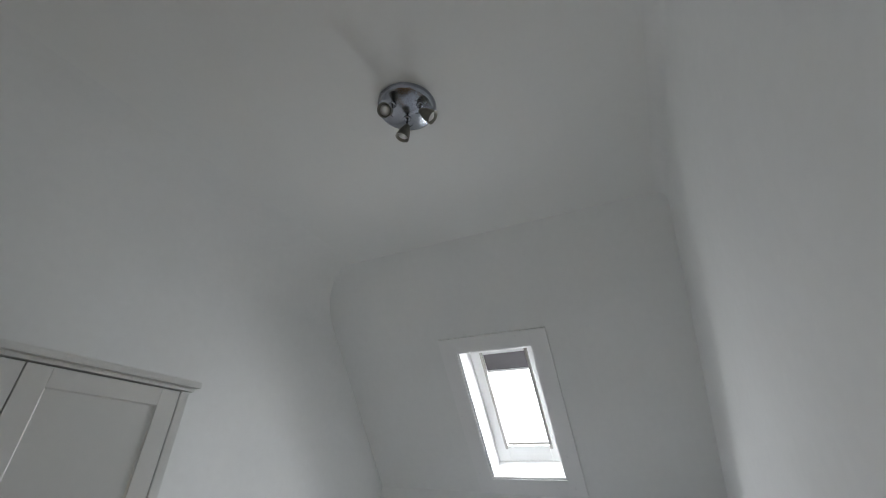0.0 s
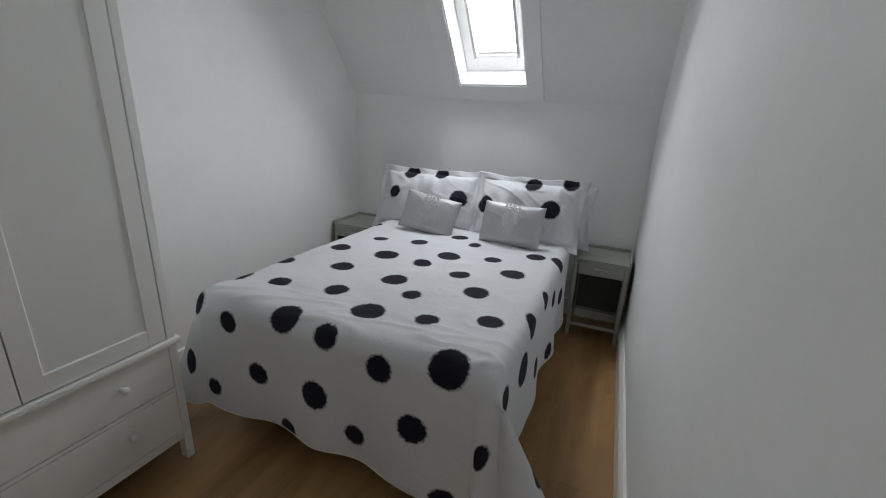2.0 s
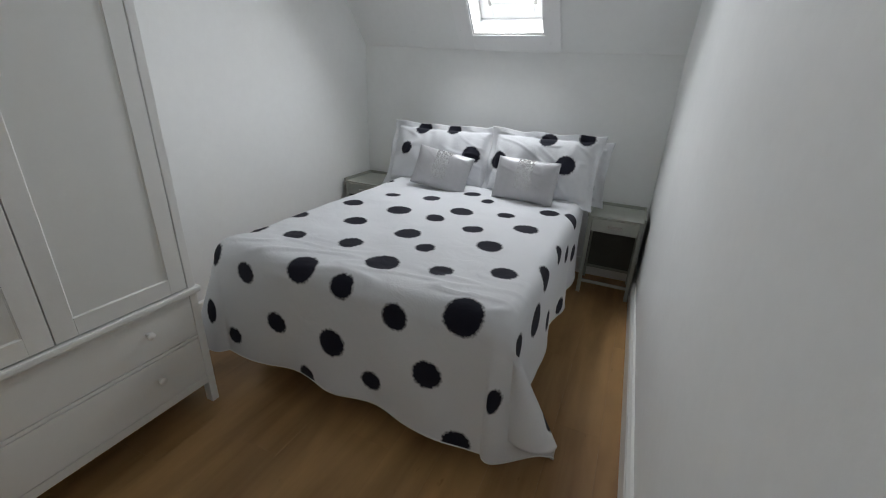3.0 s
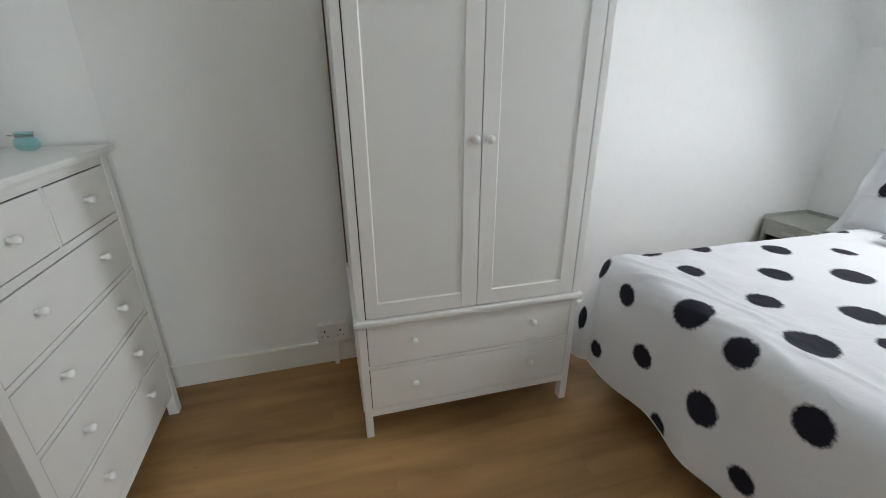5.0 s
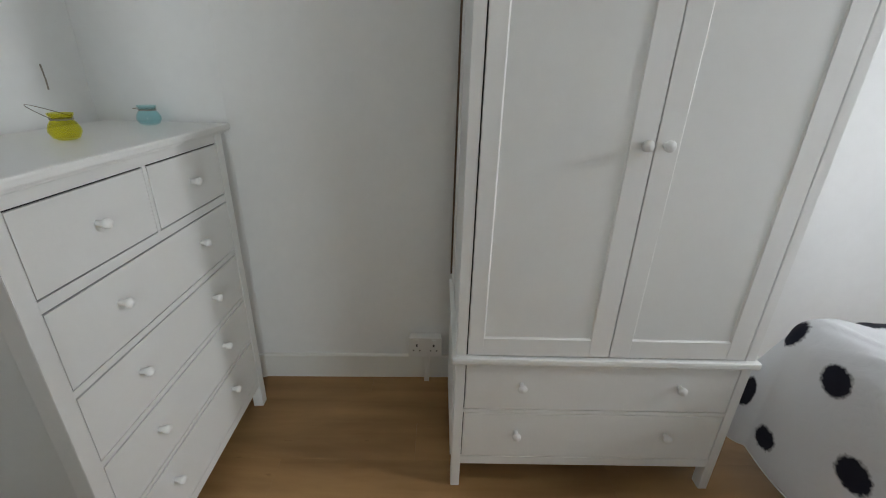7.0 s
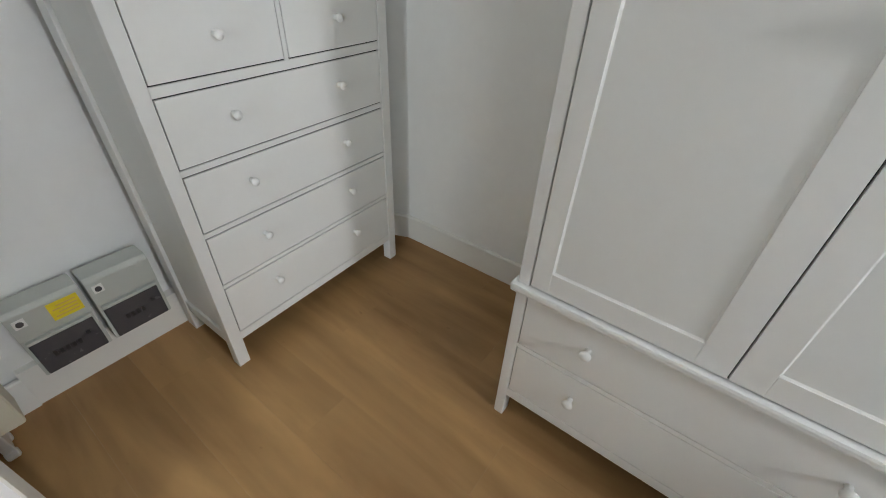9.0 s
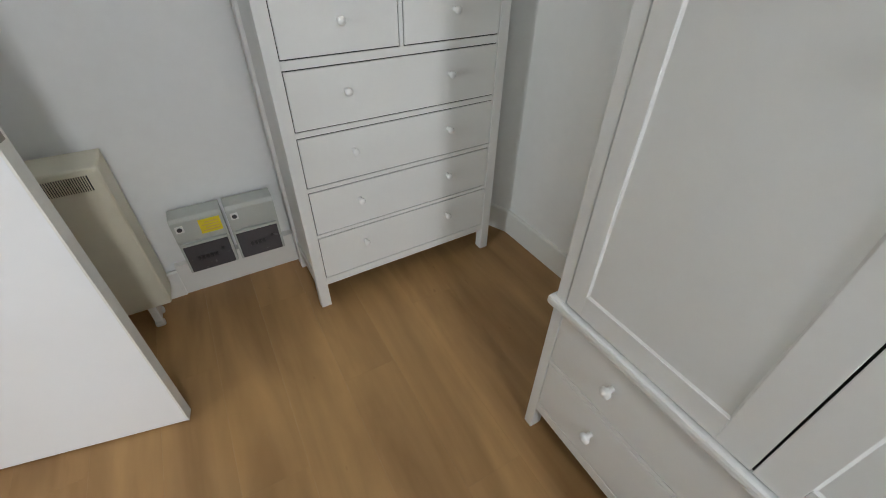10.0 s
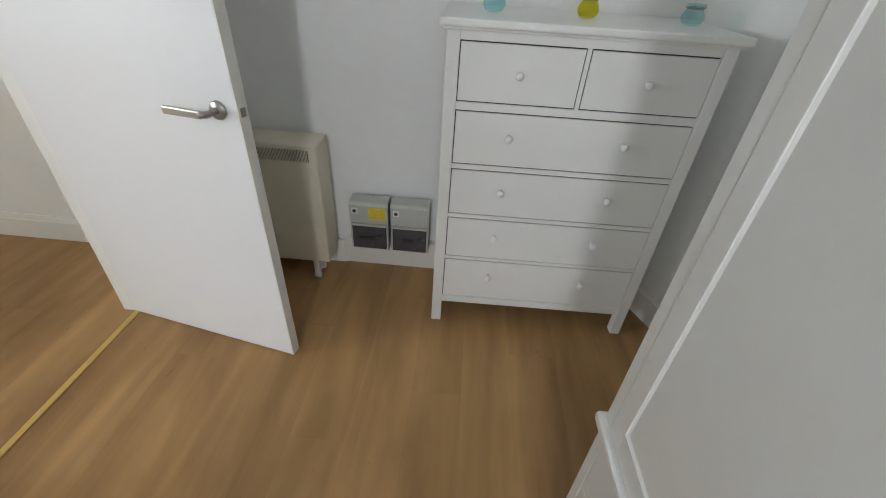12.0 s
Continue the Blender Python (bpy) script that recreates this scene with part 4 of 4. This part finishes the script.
# ---- panel heater ----
def heater():
    t = thing("panel_heater", "cream electric panel heater with louvred top on feet", "heater")
    x0, x1, y0, y1, z0, z1 = 1.530, 2.166, 0.055, 0.180, 0.112, 0.702
    part("body", box(x0, x1, y0, y1, z0, z1, bevel=0.012, segments=3), M_HEAT, t)
    part("back_plate", box(x0 + 0.004, x1 - 0.004, 0.022, y0 + 0.006, z0 + 0.03, z1 - 0.004, bevel=0.004), M_HEAT, t)
    part("grille_recess", box(x0 + 0.035, x1 - 0.035, y1 - 0.004, y1 + 0.0012, z1 - 0.072, z1 - 0.022), M_BLACK, t, "dark slotted outlet")
    bm = bmesh.new()
    for k in range(92):
        x = x0 + 0.040 + k * (x1 - x0 - 0.08) / 91
        block(bm, x - 0.0014, x + 0.0014, y1 - 0.002, y1 + 0.005, z1 - 0.073, z1 - 0.021)
    g = part("grille", bm, M_HEAT, t, "row of fine cream bars")
    for x in (x0 + 0.075, x1 - 0.075):
        bm = box(x - 0.014, x + 0.014, y0 + 0.02, y1 - 0.012, 0.030, z0 + 0.006, bevel=0.005)
        for yw in (y1 - 0.020, y0 + 0.03):
            turned([(0.012, -0.016), (0.016, -0.012), (0.016, 0.012), (0.012, 0.016)], pose(x, yw, 0.018, 0, 90, 0), 14, bm)
        part("foot", bm, M_WHITE, t, "white castor foot")
    return t


heater()


# ---- consumer units ----
def consumer_unit(x0, x1, sticker, switches):
    t = thing("consumer_unit", "grey plastic fuse box with smoked cover" + (" and yellow sticker" if sticker else ""), "fuse box", group="pair of fuse boxes")
    z0, z1, y0 = 0.150, 0.414, 0.013
    bm = bmesh.new()
    prof = [(y0, z0), (0.082, z0), (0.088, z0 + 0.006), (0.088, z0 + 0.150), (0.096, z0 + 0.160), (0.099, z1 - 0.014), (0.090, z1), (y0, z1)]
    lo, hi = [bm.verts.new((x0, y, z)) for y, z in prof], [bm.verts.new((x1, y, z)) for y, z in prof]
    bm.faces.new(lo), bm.faces.new(hi)
    for i in range(len(prof)):
        j = (i + 1) % len(prof)
        bm.faces.new((lo[i], lo[j], hi[j], hi[i]))
    bmesh.ops.bevel(bm, geom=list(bm.edges), offset=0.002, segments=2, affect="EDGES")
    part("case", bm, M_FUSE, t)
    c = part("cover", box(x0 + 0.010, x1 - 0.008, 0.080, 0.096, z0 + 0.010, z0 + 0.138, bevel=0.005), M_SMOKE, t, "dark smoked flip cover")
    part("cover_rail", box(x0 + 0.008, x1 - 0.008, 0.086, 0.102, z0 + 0.139, z0 + 0.149, bevel=0.002), M_FUSE, t)
    for k in range(switches):
        x = (x0 + x1) / 2 + 0.012 + 0.016 * (k - switches / 2)
        part("switch", box(x, x + 0.011, 0.095, 0.098, z0 + 0.062, z0 + 0.082, bevel=0.001), M_BLACK, c)
    part("lamp_button", turned([(0.007, 0), (0.007, 0.003), (0.0, 0.003)], m=pose(x0 + 0.040, 0.096, z0 + 0.090, -90, 0, 0), steps=12), M_BLACK, c)
    part("lock_plate", box(x1 - 0.040, x1 - 0.012, 0.094, 0.1005, z0 + 0.205, z0 + 0.235, bevel=0.002), M_WHITE, t, "white lock plate")
    part("lock", turned([(0.009, 0), (0.009, 0.003), (0.0, 0.003)], m=pose(x1 - 0.026, 0.100, z0 + 0.220, -90, 0, 0), steps=14), M_SMOKE, t)
    if sticker:
        s = part("sticker", box(x0 + 0.012, x0 + 0.088, 0.094, 0.1000, z0 + 0.180, z0 + 0.242), M_YELLOW, t, "bright yellow warning sticker")
        for k in range(4):
            part("text_bar", box(x0 + 0.020, x0 + 0.080 - 0.012 * (k % 2), 0.1000, 0.1004, z0 + 0.190 + 0.012 * k, z0 + 0.194 + 0.012 * k), M_BRASS, s)
    return t


consumer_unit(1.259, 1.440, True, 5)
consumer_unit(1.066, 1.246, False, 4)


# ---- double socket ----
def socket():
    t = thing("double_socket", "white double wall socket on a surface box", "socket")
    x, y0, y1, z0, z1 = -0.024, 1.004, 1.162, 0.151, 0.257
    part("back_box", box(x, 0.018, y0 + 0.004, y1 - 0.004, z0 + 0.004, z1 - 0.004, bevel=0.004), M_WHITE, t)
    part("face_plate", box(0.018, 0.026, y0, y1, z0, z1, bevel=0.004), M_WHITE, t)
    for yc in (1.043, 1.123):
        bm = bmesh.new()
        block(bm, 0.0255, 0.0268, yc - 0.004, yc + 0.004, z0 + 0.058, z0 + 0.072)
        block(bm, 0.0255, 0.0268, yc - 0.018, yc - 0.011, z0 + 0.034, z0 + 0.040)
        block(bm, 0.0255, 0.0268, yc + 0.011, yc + 0.018, z0 + 0.034, z0 + 0.040)
        part("pin_slots", bm, M_BLACK, t, "dark pin slots")
        part("rocker", box(0.0258, 0.030, yc - 0.008, yc + 0.008, z0 + 0.078, z0 + 0.098, bevel=0.002), M_WHITE, t)
    part("conduit", box(0.004, 0.020, 1.080, 1.104, 0.0, z0 + 0.006, bevel=0.003), M_WHITE, t, "white cable conduit to the floor")
    return t


socket()


# ---- ceiling spotlight ----
def spotlight():
    t = thing("ceiling_spotlight", "round chrome ceiling fitting with unlit swivel spots", "ceiling light", pose(1.372, 2.185, CEIL_Z, 180, 0, 0))
    part("plate", turned([(0.118, 0), (0.121, 0.006), (0.118, 0.020), (0.108, 0.028), (0.0, 0.031)], steps=48), M_CHROME, t, "polished chrome ceiling plate", smooth=True)
    for a, reach, aim, tilt in ((-117, 0.040, 170, 16), (3, 0.066, -26, 52), (123, 0.062, 84, 46)):
        c, d = math.cos(radians(a)), math.sin(radians(a))
        at = Vector((reach * c, reach * d, 0.028))
        end = at + Vector((0.008 * c, 0.008 * d, 0.040))
        part("boss", turned([(0.016, 0), (0.015, 0.006), (0.008, 0.009), (0.0, 0.009)], m=Matrix.Translation((at.x, at.y, 0.027)), steps=18), M_CHROME, t, "small chrome boss", smooth=True)
        part("arm", tube([at, at + Vector((0, 0, 0.022)), end], 0.0042, 10), M_BLACK, t, "dark swivel arm", smooth=True)
        sp = part("spot", turned([(0.0, -0.008), (0.010, -0.007), (0.014, 0.002), (0.023, 0.026), (0.028, 0.054), (0.029, 0.060), (0.026, 0.060), (0.019, 0.032), (0.0, 0.030)], steps=24), M_SPOT, t, "flared metal spot head", smooth=True, m=pose(*end, 0, 0, aim) @ pose(0, 0, 0, 0, tilt, 0))
        part("bulb", turned([(0.0, 0.036), (0.016, 0.037), (0.021, 0.050), (0.011, 0.057), (0.0, 0.058)], steps=20), M_WHITE, sp, "frosted unlit bulb", smooth=True)
        part("set_screw", tube([(-0.012, 0, 0.004), (-0.024, 0, -0.010)], 0.0016, 6), M_BLACK, sp, "thin tightening pin")
    return t


spotlight()


# ---- laminate floor, plank by plank ----
def plank_floor(name, label, x0, x1, y0, y1, width, length, first):
    t = thing(name, label, "floor", kind="structure")
    part("underlay", box(x0, x1, y0, y1, -0.06, -0.009), M_DARK, t, "dark underlay")
    whole = None
    k, x = 0, x0
    while x < x1 - 1e-3:
        w = min(width, x1 - x)
        y = y0 - ((k * 0.41 + first) % 1.0) * length
        while y < y1 - 1e-3:
            a, b = max(y, y0), min(y + length, y1)
            full = w == width and b - a > length - 1e-4
            if full and whole:
                ob = new("plank", whole)
            else:
                bm = box(0, w - 0.0003, 0, b - a - 0.0003, -0.009, 0, bevel=0.00012, segments=1)
                me = mesh_of("plank", bm, M_LAM)
                if full:
                    whole = me
                ob = new("plank", me)
            ob.parent = t
            ob.location = (x, a, 0.002)
            y += length
        x += width
        k += 1
    return t


plank_floor("floor", "mid-brown oak laminate floor laid lengthwise", -0.10, 2.31, -0.05, 4.43, 0.192, 1.26, 0.3)
# unseen floor added inside the lamp's enclosure
single("far_floor", box(4.26, 6.25, 0.75, 3.30, -0.06, 0.002), M_LAM, "unseen mid-brown laminate floor added under the doorway lamp", "floor", "structure")
plank_floor("hall_floor", "mid-brown oak laminate hall floor", 2.31, 4.26, -0.05, 2.15, 0.192, 1.26, 0.7)
